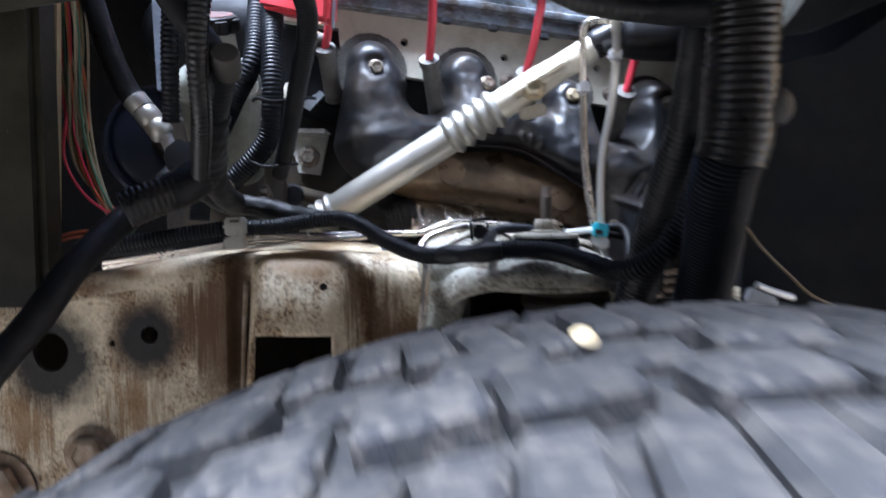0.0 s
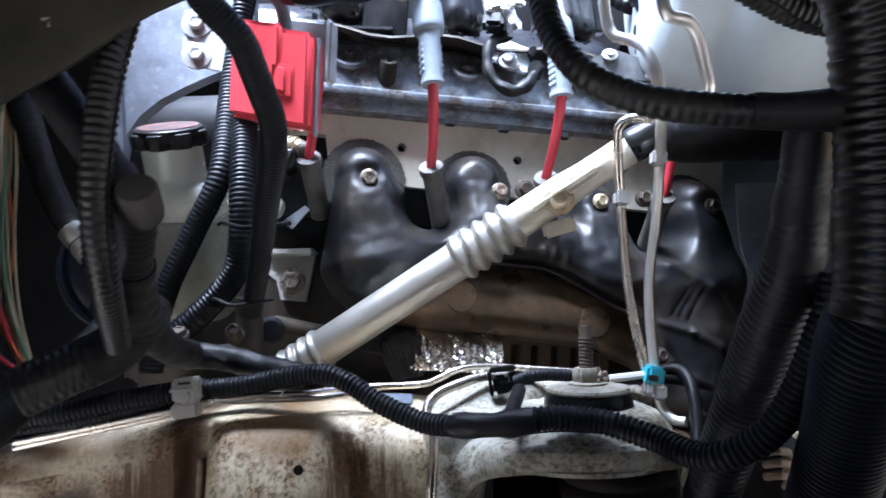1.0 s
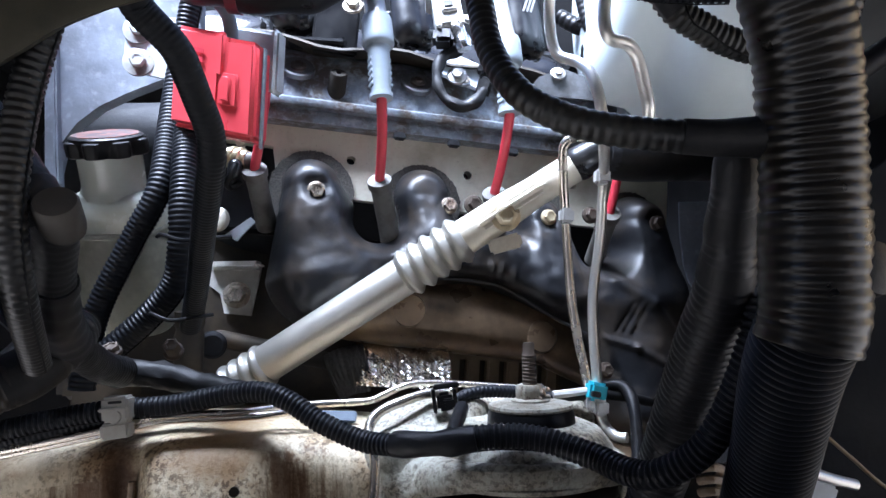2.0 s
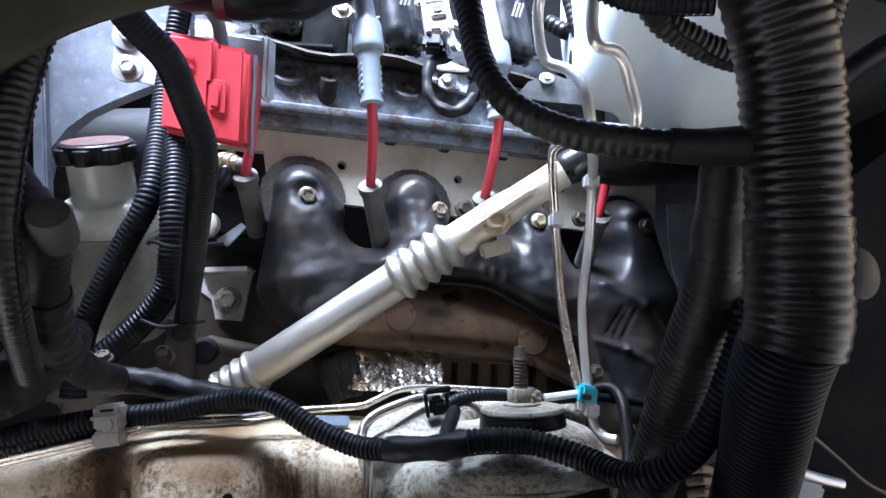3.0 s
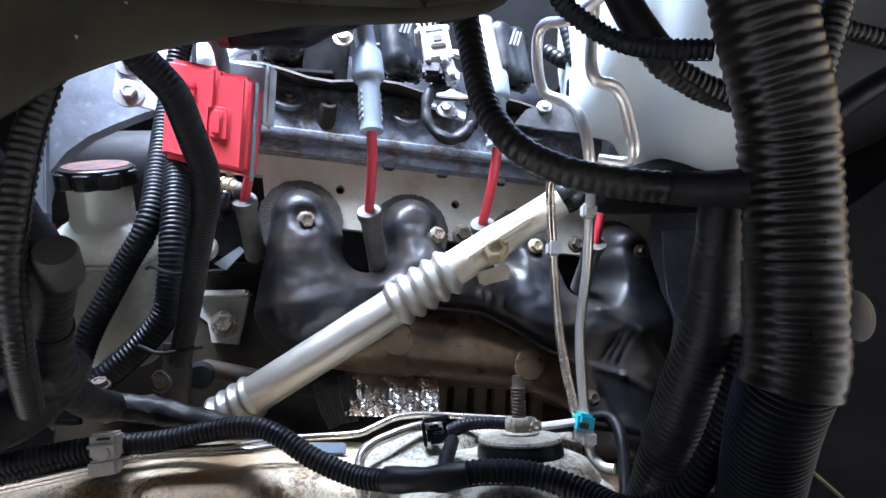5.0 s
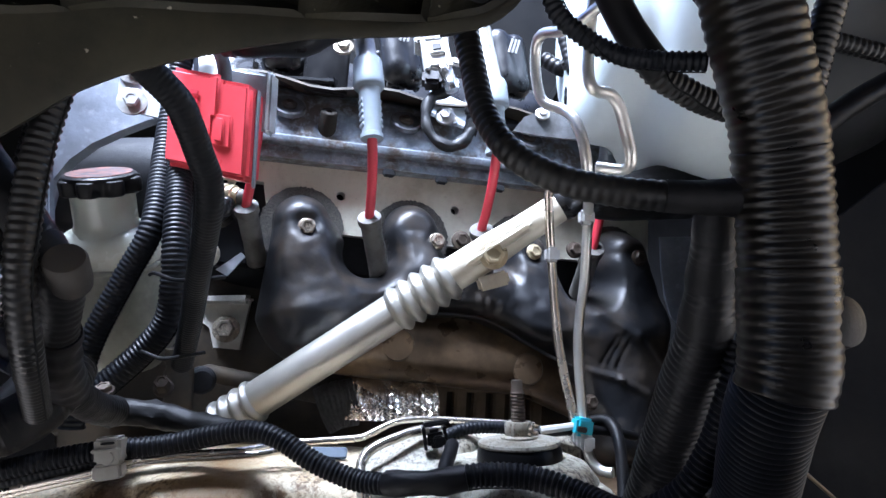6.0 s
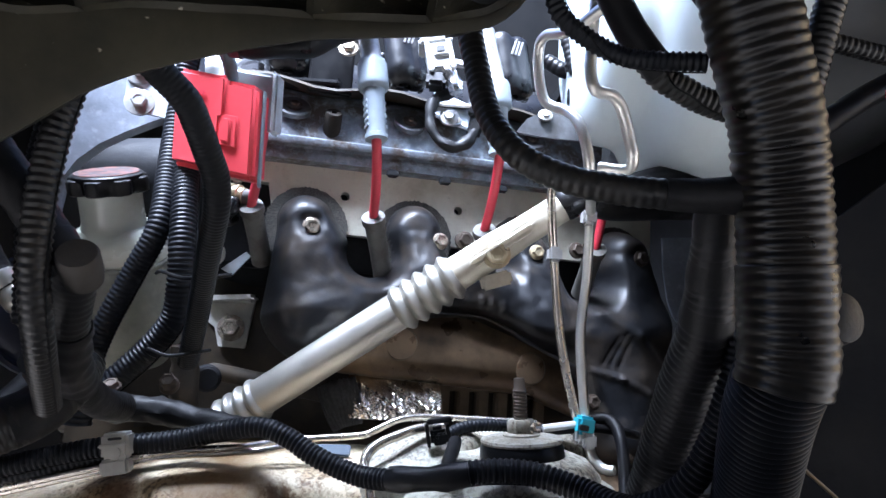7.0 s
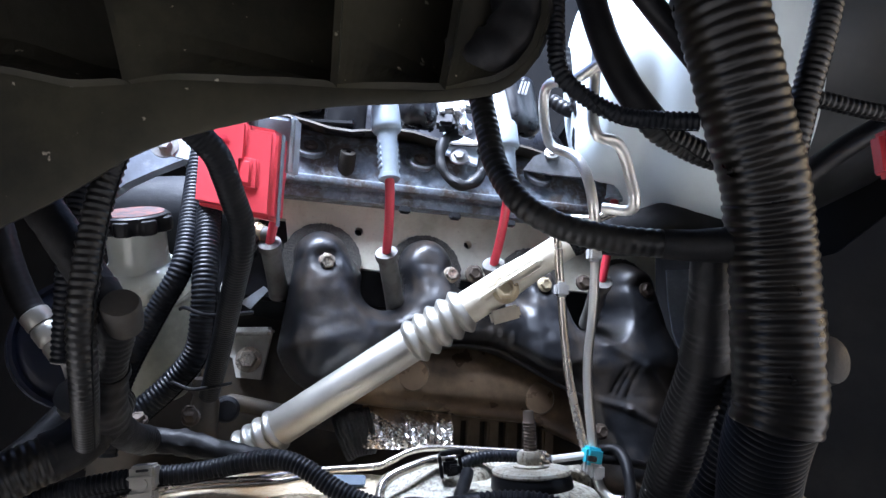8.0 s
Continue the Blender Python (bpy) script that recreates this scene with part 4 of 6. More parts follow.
part("strap", pipe([(0.1345, 0.583, 0.8776), (0.1223, 0.583, 0.8765), (0.1094, 0.583, 0.8754)], 0.0028, 8), M_WHITE, teal, "white strap")

boost = root("brake_booster", "pale grey enamelled brake booster drum", "brake booster", pose(0.168, 0.640, 1.192, 0, 90, 0))
part("drum", lathe([(0.02, -0.004), (0.055, -0.003), (0.074, 0.002), (0.084, 0.010), (0.0885, 0.020), (0.0900, 0.029), (0.0915, 0.034), (0.0955, 0.038), (0.104, 0.042), (0.116, 0.050), (0.125, 0.062), (0.130, 0.080), (0.133, 0.12), (0.137, 0.13), (0.137, 0.134)], 72), M_BOOSTER, boost)
# The rear half's shade is in its colour.
part("rear_shell", lathe([(0.1368, 0.1345), (0.131, 0.143), (0.126, 0.19), (0.10, 0.25), (0.06, 0.28), (0.0005, 0.285)], 64), M_BOOSTER_SHADED, boost, "rear shell, dark grey with shade painted in")
part("seam", lathe([(0.1375, 0.1285), (0.1395, 0.130), (0.1395, 0.137), (0.1375, 0.1385)], 64), M_BOOSTER, boost, "rolled seam of the drum")
tagged(part("body_bracket", sheet([(0.268, 0.955), (0.276, 0.944), (0.320, 0.936), (0.320, 1.03), (0.263, 1.03), (0.262, 1.0), (0.264, 0.97)], 0.003), M_PANEL, None, "", False, pose(0, 0.712, 0)), "plain grey steel bracket behind the manifold", "bracket")

# dark wiring and fittings packed behind the coils
bundle = root("engine_harness", "black taped wiring bundle behind the coils", "wiring harness")
for k, row in enumerate(([(0.1599, 0.66, 1.2368), (0.1641, 0.655, 1.1926), (0.1712, 0.65, 1.1624), (0.1943, 0.66, 1.1487), (0.2255, 0.68, 1.1458)], [(0.1859, 0.67, 1.2425), (0.1875, 0.665, 1.2027), (0.1755, 0.66, 1.1744), (0.1687, 0.665, 1.1507), (0.1778, 0.68, 1.1302)], [(0.1497, 0.68, 1.1939), (0.1673, 0.67, 1.1788), (0.1932, 0.67, 1.184), (0.2221, 0.68, 1.1778)], [(-0.0972, 0.7, 1.2111), (-0.075, 0.69, 1.1931), (-0.0548, 0.69, 1.1984), (-0.0356, 0.7, 1.1949)], [(-0.1044, 0.71, 1.1966), (-0.0717, 0.7, 1.1841), (-0.0434, 0.7, 1.1868)])):
    part("strand", ribbed(row, 0.0052 + 0.0008 * (k % 3), 0.006, 0.03, 14, 0.03, 0.07), M_TAPE if k % 2 else M_RUBBER, bundle)
for k, p in enumerate(((0.1686, 0.655, 1.1824), (0.1935, 0.655, 1.1619), (0.1787, 0.655, 1.1367))):
    blk = part("plug", block((0.014, 0.014, 0.020), 0.003), M_PLASTIC, bundle, m=pose(*p, 12, 20 - 25 * k, 10))
    part("latch", block((0.006, 0.003, 0.006), 0.0008), M_BOOT if k == 1 else M_PLASTIC, blk, m=pose(0, -0.008, 0.002))
stay = root("coil_stay", "dull grey steel stay with bolts under the rear coil", "bracket")
part("plate", sheet([(p[0], p[2]) for p in [(0.1163, 0.668, 1.1214), (0.1269, 0.668, 1.1341), (0.1473, 0.668, 1.1417), (0.1671, 0.668, 1.1339), (0.1842, 0.668, 1.1209), (0.1847, 0.668, 1.1117), (0.1436, 0.668, 1.1161)]], 0.004), M_STEEL, stay, "", False, pose(0, 0.668, 0))
for p in ((0.1433, 0.667, 1.1362), (0.1786, 0.667, 1.117)):
    part("bolt", hexagon(0.0042, 0.004, 0.0065), M_ZINC, stay, m=aim(p, (0, -0.9, 0.4)))
side = root("coil_carrier", "black folded steel carrier beside the coils", "bracket")
part("web", block((0.05, 0.004, 0.06), 0.001), M_CAST, side, m=pose(*(-0.0767, 0.7, 1.2166), -10, 3, 0))
part("flange", block((0.05, 0.02, 0.004), 0.001), M_CAST, side, m=pose(*(-0.0673, 0.688, 1.1737), 0, 4, 0))
part("bolt", hexagon(0.006, 0.006, 0.009), M_BOLT, side, m=aim((-0.033, 0.675, 1.2019), (0, -0.9, 0.4)))

# ---- large harness beside the firewall ----
big = root("wiring_harness", "thick black taped and ringed wiring trunk", "wiring harness")
BIG = [(0.132, 0.335, 1.1092), (0.1411, 0.34, 1.0727), (0.1476, 0.345, 1.046), (0.1543, 0.35, 1.0229), (0.1593, 0.358, 0.9934), (0.1604, 0.362, 0.9623), (0.1602, 0.366, 0.9309), (0.161, 0.384, 0.9079), (0.1698, 0.417, 0.8677), (0.1734, 0.44, 0.8345), (0.1765, 0.47, 0.7823), (0.1794, 0.51, 0.7032)]
part("upper_wrap", ribbed([(0.132, 0.335, 1.1092), (0.1411, 0.34, 1.0727), (0.1476, 0.345, 1.046), (0.1543, 0.35, 1.0229), (0.1572, 0.354, 1.0083)], 0.0174, 0.0048, 0.014, 44, 0.02, 0.008), M_TAPE_DUST, big, "dusty tape wound over the rings")
part("middle_loom", ribbed([(0.1564, 0.353, 1.0133), (0.1593, 0.358, 0.9934), (0.1604, 0.362, 0.9623), (0.1602, 0.366, 0.9309)], 0.0172, 0.0046, 0.018, 40, 0.01, 0.006), M_TAPE_DUST, big, "bare ringed loom")
part("lower_loom", ribbed(BIG[6:], 0.0168, 0.0030, 0.050, 40, 0.01, 0.004), M_LOOM, big, "finely ringed split loom")
part("tape_wrap", ribbed([(0.1607, 0.362, 0.9686), (0.1606, 0.364, 0.9476), (0.1602, 0.366, 0.9309), (0.1584, 0.368, 0.9208)], 0.0179, 0.0046, 0.011, 44, 0.02, 0.014), M_TAPE_DUST, big, "loose black cloth tape wrap")
part("grommet", lathe([(0.003, -0.014), (0.0088, -0.012), (0.0102, -0.008), (0.0104, -0.002), (0.0092, 0.002), (0.0060, 0.0036), (0.0004, 0.004)], 28), M_TAPE, big, "round taped clip on the trunk", m=aim((0.1752, 0.354, 0.9475), (0.25, -0.95, 0.05)))
lean_hose = root("wiring_hose", "black ringed hose leaning beside the harness", "hose")
LEAN = [(0.1462, 0.385, 0.9985), (0.1474, 0.39, 0.9842), (0.1505, 0.4, 0.9713), (0.1537, 0.415, 0.9477), (0.1551, 0.438, 0.9216), (0.1557, 0.465, 0.8913), (0.1541, 0.49, 0.8573), (0.1509, 0.51, 0.8275), (0.1488, 0.53, 0.7953), (0.147, 0.55, 0.74)]
narrow = lambda q: 0.50 + 0.50 * min(1.0, q / 0.32) ** 0.8
part("hose", ribbed(LEAN, 0.0146, 0.0040, 0.014, 32, 0.012, 0.03, narrow), M_TAPE_DULL, lean_hose)
part("tape_band", sweep(smooth_path(LEAN[:4], 0.003), lambda r, w: 0.0150 * narrow(0.19 * r / w) + 0.0003 * math.sin(r * 240), 28, wrinkle=0.05), M_TAPE, lean_hose, "black cloth tape band")
branch = root("branch_loom", "black ringed loom branch crossing in front of the engine", "wiring harness")
part("loom", ribbed([(0.0423, 0.415, 1.1132), (0.0454, 0.41, 1.0884), (0.0479, 0.405, 1.0673), (0.0505, 0.395, 1.0427), (0.0591, 0.382, 1.0207), (0.0745, 0.376, 1.0087), (0.093, 0.371, 1.002), (0.1196, 0.366, 0.9976), (0.1439, 0.362, 0.9967)], 0.0060, 0.0040, 0.03, 16, 0.03), M_LOOM_DUST, branch)
part("tape_end", sweep(smooth_path([(0.1165, 0.3664, 0.9981), (0.1296, 0.364, 0.9965), (0.1439, 0.362, 0.9963)], 0.003), lambda r, w: 0.0066 + 0.0012 * (r / w) ** 2, 18, wrinkle=0.05), M_TAPE, branch, "black tape wound at the joint")
conduit("split_conduit", "black split conduit looping in front of the booster", [(0.079, 0.37, 1.1304), (0.0766, 0.37, 1.0965), (0.0784, 0.372, 1.0783), (0.0904, 0.373, 1.0664), (0.1051, 0.372, 1.0579), (0.1214, 0.368, 1.0541), (0.1364, 0.362, 1.0512)], 0.0042, 0.0026, 0.14, 16, M_LOOM, "conduits by the trunk")
hose("vacuum_hose", "smooth black rubber hose above the booster", pipe([(0.0967, 0.388, 1.1425), (0.1042, 0.388, 1.1062), (0.1128, 0.388, 1.0828), (0.1205, 0.388, 1.0690), (0.1290, 0.390, 1.0590)], 0.0072), M_RUBBER, "hose")
hose("vacuum_hose", "smooth black rubber hose passing the trunk", pipe([(0.1059, 0.36, 1.1239), (0.1232, 0.36, 1.0979), (0.136, 0.352, 1.0701)], 0.0055), M_RUBBER, "hose")
conduit("split_conduit", "black split conduit behind the trunk", [(0.121, 0.394, 1.0732), (0.127, 0.396, 1.065), (0.1333, 0.398, 1.0594), (0.1427, 0.4, 1.0549), (0.1532, 0.402, 1.0503), (0.1698, 0.404, 1.0464), (0.1866, 0.404, 1.0484)], 0.0066, 0.0032, 0.10, 16, M_LOOM_DUST, "conduits by the trunk")
conduit("split_conduit", "dusty split conduit leaving the trunk rearward", [(0.1819, 0.38, 1.0676), (0.2014, 0.38, 1.0689), (0.2176, 0.38, 1.0652), (0.2339, 0.38, 1.0617), (0.267, 0.38, 1.0573)], 0.0042, 0.0028, 0.14, 16, M_LOOM_DUST, "conduits by the trunk")
conduit("split_conduit", "black split conduit rising along the trunk", [(0.2112, 0.36, 1.142), (0.1981, 0.36, 1.0996), (0.1864, 0.364, 1.0636), (0.177, 0.37, 1.0262), (0.1767, 0.38, 0.9998)], 0.0062, 0.0032, 0.10, 16, M_LOOM_DUST, "conduits by the trunk")
hose("heater_hose", "dark rubber hose in front of the booster's rear", pipe([(0.2499, 0.48, 1.0526), (0.2901, 0.485, 1.0781), (0.3316, 0.49, 1.099), (0.3924, 0.5, 1.125)], 0.0075), M_RUBBER, "hose")
red = root("red_clip", "small red plastic clip by the rear conduit", "clip")
part("body", block((0.012, 0.012, 0.024), 0.003), M_RED, red, m=pose(*(0.2507, 0.4, 1.0471)))
hose("ground_wire", "thin pale wire hanging along the wheelhouse", pipe([(0.2226, 0.505, 0.896), (0.2399, 0.5, 0.8689), (0.2609, 0.495, 0.8463), (0.275, 0.49, 0.8324), (0.2999, 0.49, 0.8222)], 0.0011, 8), M_BEIGE, "wire")
hose("tie_rod", "bare bright steel rod beside the frame", pipe([(0.2419, 0.508, 0.8384), (0.2559, 0.51, 0.8333), (0.2716, 0.512, 0.8288)], 0.0032), M_BRIGHT_PIPE, "rod")
strap = root("line_bracket", "bent bright bracket with two short lines by the hoses", "bracket")
part("tab", block((0.026, 0.006, 0.012), 0.002), M_TAB, strap, m=pose(*(0.2485, 0.515, 0.8268), 0, 22, 0))
for k in range(3):
    part("loop", pipe([(0.1624, 0.475, 0.8505), (0.1673, 0.47, 0.8526), (0.1751, 0.475, 0.8497), (0.1746, 0.48, 0.8436)], 0.0022, 8), M_RUSTY, strap, m=pose(0, 0, -0.006 * k))

# ---- looms and fittings at the front of the bay ----
conduit("arched_conduit", "black split conduit arching over the junction box", [(-0.1073, 0.418, 1.0793), (-0.1052, 0.425, 1.0747), (-0.0949, 0.437, 1.0635), (-0.0918, 0.447, 1.0533), (-0.09, 0.458, 1.0425), (-0.0884, 0.47, 1.0311), (-0.0906, 0.48, 1.0184), (-0.0975, 0.497, 1.0062), (-0.1094, 0.525, 0.9873), (-0.1193, 0.55, 0.9722), (-0.1321, 0.58, 0.9515), (-0.1465, 0.61, 0.9279)], 0.0075, 0.0026, 0.035, 24, M_LOOM, "looms beside the reservoir", (0.8, 0.5, 0.4))
conduit("split_conduit", "black split conduit falling past the reservoir", [(-0.16, 0.645, 1.197), (-0.1675, 0.645, 1.1537), (-0.1717, 0.64, 1.1141), (-0.1705, 0.625, 1.0733), (-0.1692, 0.606, 1.0281), (-0.187, 0.608, 0.9933), (-0.2094, 0.61, 0.9488), (-0.2183, 0.61, 0.9169), (-0.222, 0.61, 0.8852)], 0.0092, 0.0036, 0.08, 18, M_LOOM, "looms beside the reservoir")
conduit("split_conduit", "black split conduit tied to its neighbour", [(-0.1586, 0.64, 1.1234), (-0.1561, 0.625, 1.0775), (-0.1515, 0.608, 1.0387), (-0.1494, 0.6, 1.0122), (-0.1498, 0.6, 0.9876), (-0.1556, 0.605, 0.9595), (-0.1754, 0.61, 0.9365), (-0.2025, 0.61, 0.9123)], 0.0100, 0.0036, 0.08, 18, M_LOOM, "looms beside the reservoir")
ties = []
for a, b, n in (((-0.1607, 0.592, 0.9932), (-0.1112, 0.545, 0.9838), 0), ((-0.1693, 0.598, 0.9378), (-0.139, 0.595, 0.9342), 1)):
    a, b = Vector(a), Vector(b)
    t = part("cable_tie", pipe([a + Vector((-0.008, 0.012, 0)), a, a.lerp(b, 0.5) + Vector((0, -0.006, -0.003)), b + Vector((0, -0.006, 0)), b + Vector((0.012, 0.004, 0.002))], 0.0014, 8), M_RUBBER, None)
    tagged(t, "dark cable tie round the conduits", "cable tie", "ties on the looms")

box = root("junction_box", "bright red plastic junction box with snap lid", "junction box")
bl, br, tl = Vector((-0.1648, 0.612, 1.0785)), Vector((-0.1007, 0.6, 1.0617)), Vector((-0.16, 0.606, 1.1482))
bx, bz = (br - bl).normalized(), (tl - bl).normalized()
by = bz.cross(bx).normalized()
BOX = Matrix((bx, by, bz)).transposed().to_4x4()
BOX.translation = bl
bw, bh = (br - bl).length * 1.03, (tl - bl).length * 1.10


def on_box(name, size, bevel, x, y, z, parent=None, material=None, label="", taper=1.0):
    return part(name, moved(block(size, bevel, 3, taper), BOX @ pose(x, y, z)), material or M_RED, parent or box, label)


on_box("lid", (bw * 0.985, 0.026, bh * 0.95), 0.0042, bw * 0.495, 0.012, bh * 0.475)
on_box("step", (bw * 0.60, 0.014, bh * 0.975), 0.0042, bw * 0.305, 0.0046, bh * 0.495)
on_box("ridge", (bw * 0.15, 0.010, bh * 0.46), 0.0034, bw * 0.575, 0.0008, bh * 0.755)
latch = on_box("latch", (bw * 0.24, 0.0045, bh * 0.34), 0.0018, bw * 0.68, -0.0008, bh * 0.44)
on_box("tongue", (bw * 0.12, 0.004, bh * 0.25), 0.0015, bw * 0.665, -0.0030, bh * 0.44, latch)
for k in range(2):
    on_box("emblem_bar", (bw * 0.12, 0.001, bh * 0.05), 0.0004, bw * 0.34, -0.0042, bh * (0.76 - 0.09 * k), None, M_WIRE, "plain moulded bar")
on_box("side_flap", (0.0018, 0.005, bh * 0.98), 0.0008, bw * 1.005, 0.010, bh * 0.44, None, M_BOOT, "grey inner edge of the box")
on_box("base", (bw * 0.58, 0.012, bh * 0.60), 0.003, bw * 0.70, 0.034, bh * 0.88, None, M_TAB, "pale grey back plate")
on_box("back_ridge", (0.007, 0.018, bh * 0.66), 0.003, bw * 0.985, 0.034, bh * 0.88, None, M_TAB, "grey moulded edge of the back plate")
hose("breather_pipe", "pale grey bent breather pipe behind the junction box", pipe([(-0.1218, 0.62, 1.1342), (-0.1224, 0.62, 1.157), (-0.1277, 0.62, 1.1731), (-0.1412, 0.625, 1.1871), (-0.1541, 0.63, 1.2085)], 0.0055), M_BOOT, "pipe")

plate = root("pump_bracket", "dull grey cast bracket plate with arched cut-out", "bracket")
arc = [(-0.1818, 0.67, 1.1392), (-0.2017, 0.67, 1.1320), (-0.2224, 0.67, 1.1235), (-0.2452, 0.67, 1.1125), (-0.2631, 0.67, 1.0985), (-0.2753, 0.67, 1.0814), (-0.2799, 0.67, 1.0576), (-0.2775, 0.67, 1.0152)]
outl = [(p[0], p[2]) for p in [(-0.2864, 0.67, 1.0153), (-0.2918, 0.67, 1.1594), (-0.2846, 0.67, 1.1891), (-0.2633, 0.67, 1.2499), (-0.1636, 0.67, 1.2506), (-0.1622, 0.67, 1.144), *arc]]
part("casting", sheet(outl, 0.014), M_PANEL, plate, "", False, pose(0, 0.67, 0))
part("rib", block((0.004, 0.010, 0.16), 0.0015), M_PANEL, plate, m=pose(*(-0.2794, 0.668, 1.1243), 0, -3, 0))
tab = part("tab", sheet([(p[0], p[2]) for p in [(-0.2128, 0.645, 1.1801), (-0.1678, 0.645, 1.1767), (-0.1469, 0.645, 1.1298), (-0.1737, 0.645, 1.1243), (-0.2117, 0.645, 1.1339), (-0.2149, 0.645, 1.1396)]], 0.004), M_TAB, plate, "light galvanised tab", False, pose(0, 0.645, 0))
for p in ((-0.2025, 0.645, 1.1405), (-0.2027, 0.645, 1.1671)):
    bo = part("bolt", hexagon(0.0065, 0.006, 0.0125), M_ZINC, plate, m=aim(p, (0.1, -1, 0.1)))

alt = root("alternator", "dark grey alternator casting behind the reservoir", "engine part")
grown(part("casing", joined(lump((-0.30, 0.78, 1.10), (-0.14, 0.78, 1.10), 0.05, 0.05), lump((-0.24, 0.79, 1.02), (-0.12, 0.77, 1.03), 0.045, 0.045)), M_CAST, alt), 0.006, 4)

res = root("fluid_reservoir", "yellowed plastic power steering reservoir with black screw cap", "reservoir", pose(-0.2165, 0.655, 1.004, 24, 0, 0) @ Matrix.Scale(1.09, 4))
part("neck", lathe([(0.0250, 0.028), (0.0222, 0.033), (0.0212, 0.037), (0.0212, 0.058), (0.018, 0.060)], 32), M_BOTTLE, res)


def rounded(rows, power=3.2, sides=40):
    """A lofted bottle: (half width, half depth, height) rows with soft square corners."""
    vs, fs = [], []
    for a, b, h in rows:
        for k in range(sides):
            t = 2 * math.pi * k / sides
            c, q = math.cos(t), math.sin(t)
            vs.append((a * math.copysign(abs(c) ** (2 / power), c), b * math.copysign(abs(q) ** (2 / power), q) + 0.004, h))
    n = len(rows)
    fs = [(i * sides + k, i * sides + (k + 1) % sides, (i + 1) * sides + (k + 1) % sides, (i + 1) * sides + k) for i in range(n - 1) for k in range(sides)]
    return vs, fs + [tuple(range(sides))[::-1], tuple((n - 1) * sides + k for k in range(sides))]


part("shoulder", rounded([(0.0335, 0.0315, 0.004), (0.0340, 0.0320, 0.014), (0.0332, 0.0312, 0.021), (0.0305, 0.0285, 0.027), (0.0262, 0.0245, 0.0305), (0.0215, 0.0205, 0.0325), (0.010, 0.010, 0.0330)]), M_BOTTLE, res)
# Body and seam carry their shade in the colour, unlike the shoulder.
part("bottle", rounded([(0.026, 0.025, -0.076), (0.0320, 0.0300, -0.068), (0.0335, 0.0315, -0.055), (0.0335, 0.0315, 0.0045)]), M_BOTTLE_SHADED, res)
part("seam", rounded([(0.0342, 0.0322, 0.0020), (0.0350, 0.0330, 0.0032), (0.0350, 0.0330, 0.0052), (0.0342, 0.0322, 0.0064)]), M_BOTTLE_SHADED, res, "welded seam round the bottle")
cap = part("cap", joined(lathe([(0.0235, 0.0572), (0.0248, 0.0582), (0.0252, 0.0660), (0.0246, 0.0678), (0.0232, 0.0684)], 96, 8, 0.085), lathe([(0.0242, 0.0672), (0.0240, 0.0700), (0.0226, 0.0711), (0.0005, 0.0712)], 40)), M_RUBBER, res, "black scalloped screw cap")
part("print", lathe([(0.0218, 0.0714), (0.0216, 0.0718), (0.0005, 0.0718)], 32), M_CAP_TOP, cap, "worn orange print, unreadable")

mount = root("engine_bracket", "grey steel accessory bracket with flanged bolt", "bracket")
part("plate", sheet([(p[0], p[2]) for p in [(-0.1706, 0.735, 0.9813), (-0.1263, 0.735, 0.9802), (-0.1303, 0.735, 0.9619), (-0.1364, 0.735, 0.9339), (-0.1599, 0.735, 0.9367), (-0.1637, 0.735, 0.9549), (-0.174, 0.735, 0.963)]], 0.006), M_PALE, mount, "", False, pose(0, 0.735, 0))
part("lip", block((0.046, 0.024, 0.008), 0.003), M_PALE, mount, m=pose(*(-0.1485, 0.735, 0.9802)))
part("bolt", hexagon(0.0088, 0.008, 0.0125), M_BOLT, mount, m=aim((-0.1475, 0.732, 0.9534), (0.05, -1, 0.1)))
part("stay", block((0.030, 0.020, 0.07), 0.004), M_BLOCK, mount, m=pose(*(-0.1718, 0.76, 1.0074)))
acc = root("steering_pump", "dark grimy accessory casting behind the looms", "engine part")
part("casting", block((0.13, 0.10, 0.15), 0.012, 3), M_BLOCK, acc, m=pose(-0.245, 0.775, 0.93))
part("nose", lathe([(0.0105, 0), (0.0105, 0.010), (0.0118, 0.011), (0.0118, 0.014), (0.0105, 0.015), (0.0105, 0.028), (0.0085, 0.031), (0.0005, 0.031)], 24), M_CAST, acc, m=aim((-0.1588, 0.7, 0.9107), (0.3, -1, 0)))
part("fitting", hexagon(0.006, 0.014, 0.0075), M_STUD, acc, m=aim((-0.1695, 0.64, 0.9088), (0.2, -1, 0.5)))
part("banjo", lump((-0.1944, 0.68, 0.9482), (-0.1946, 0.68, 0.9623), 0.006, 0.006), M_ZINC, acc)
part("stub", lathe([(0.011, 0), (0.0115, 0.03), (0.010, 0.036), (0.0115, 0.04), (0.0115, 0.05), (0.0004, 0.05)], 20), M_BLOCK, acc, m=aim((-0.1652, 0.66, 0.8892), (0.05, -0.1, 1)))

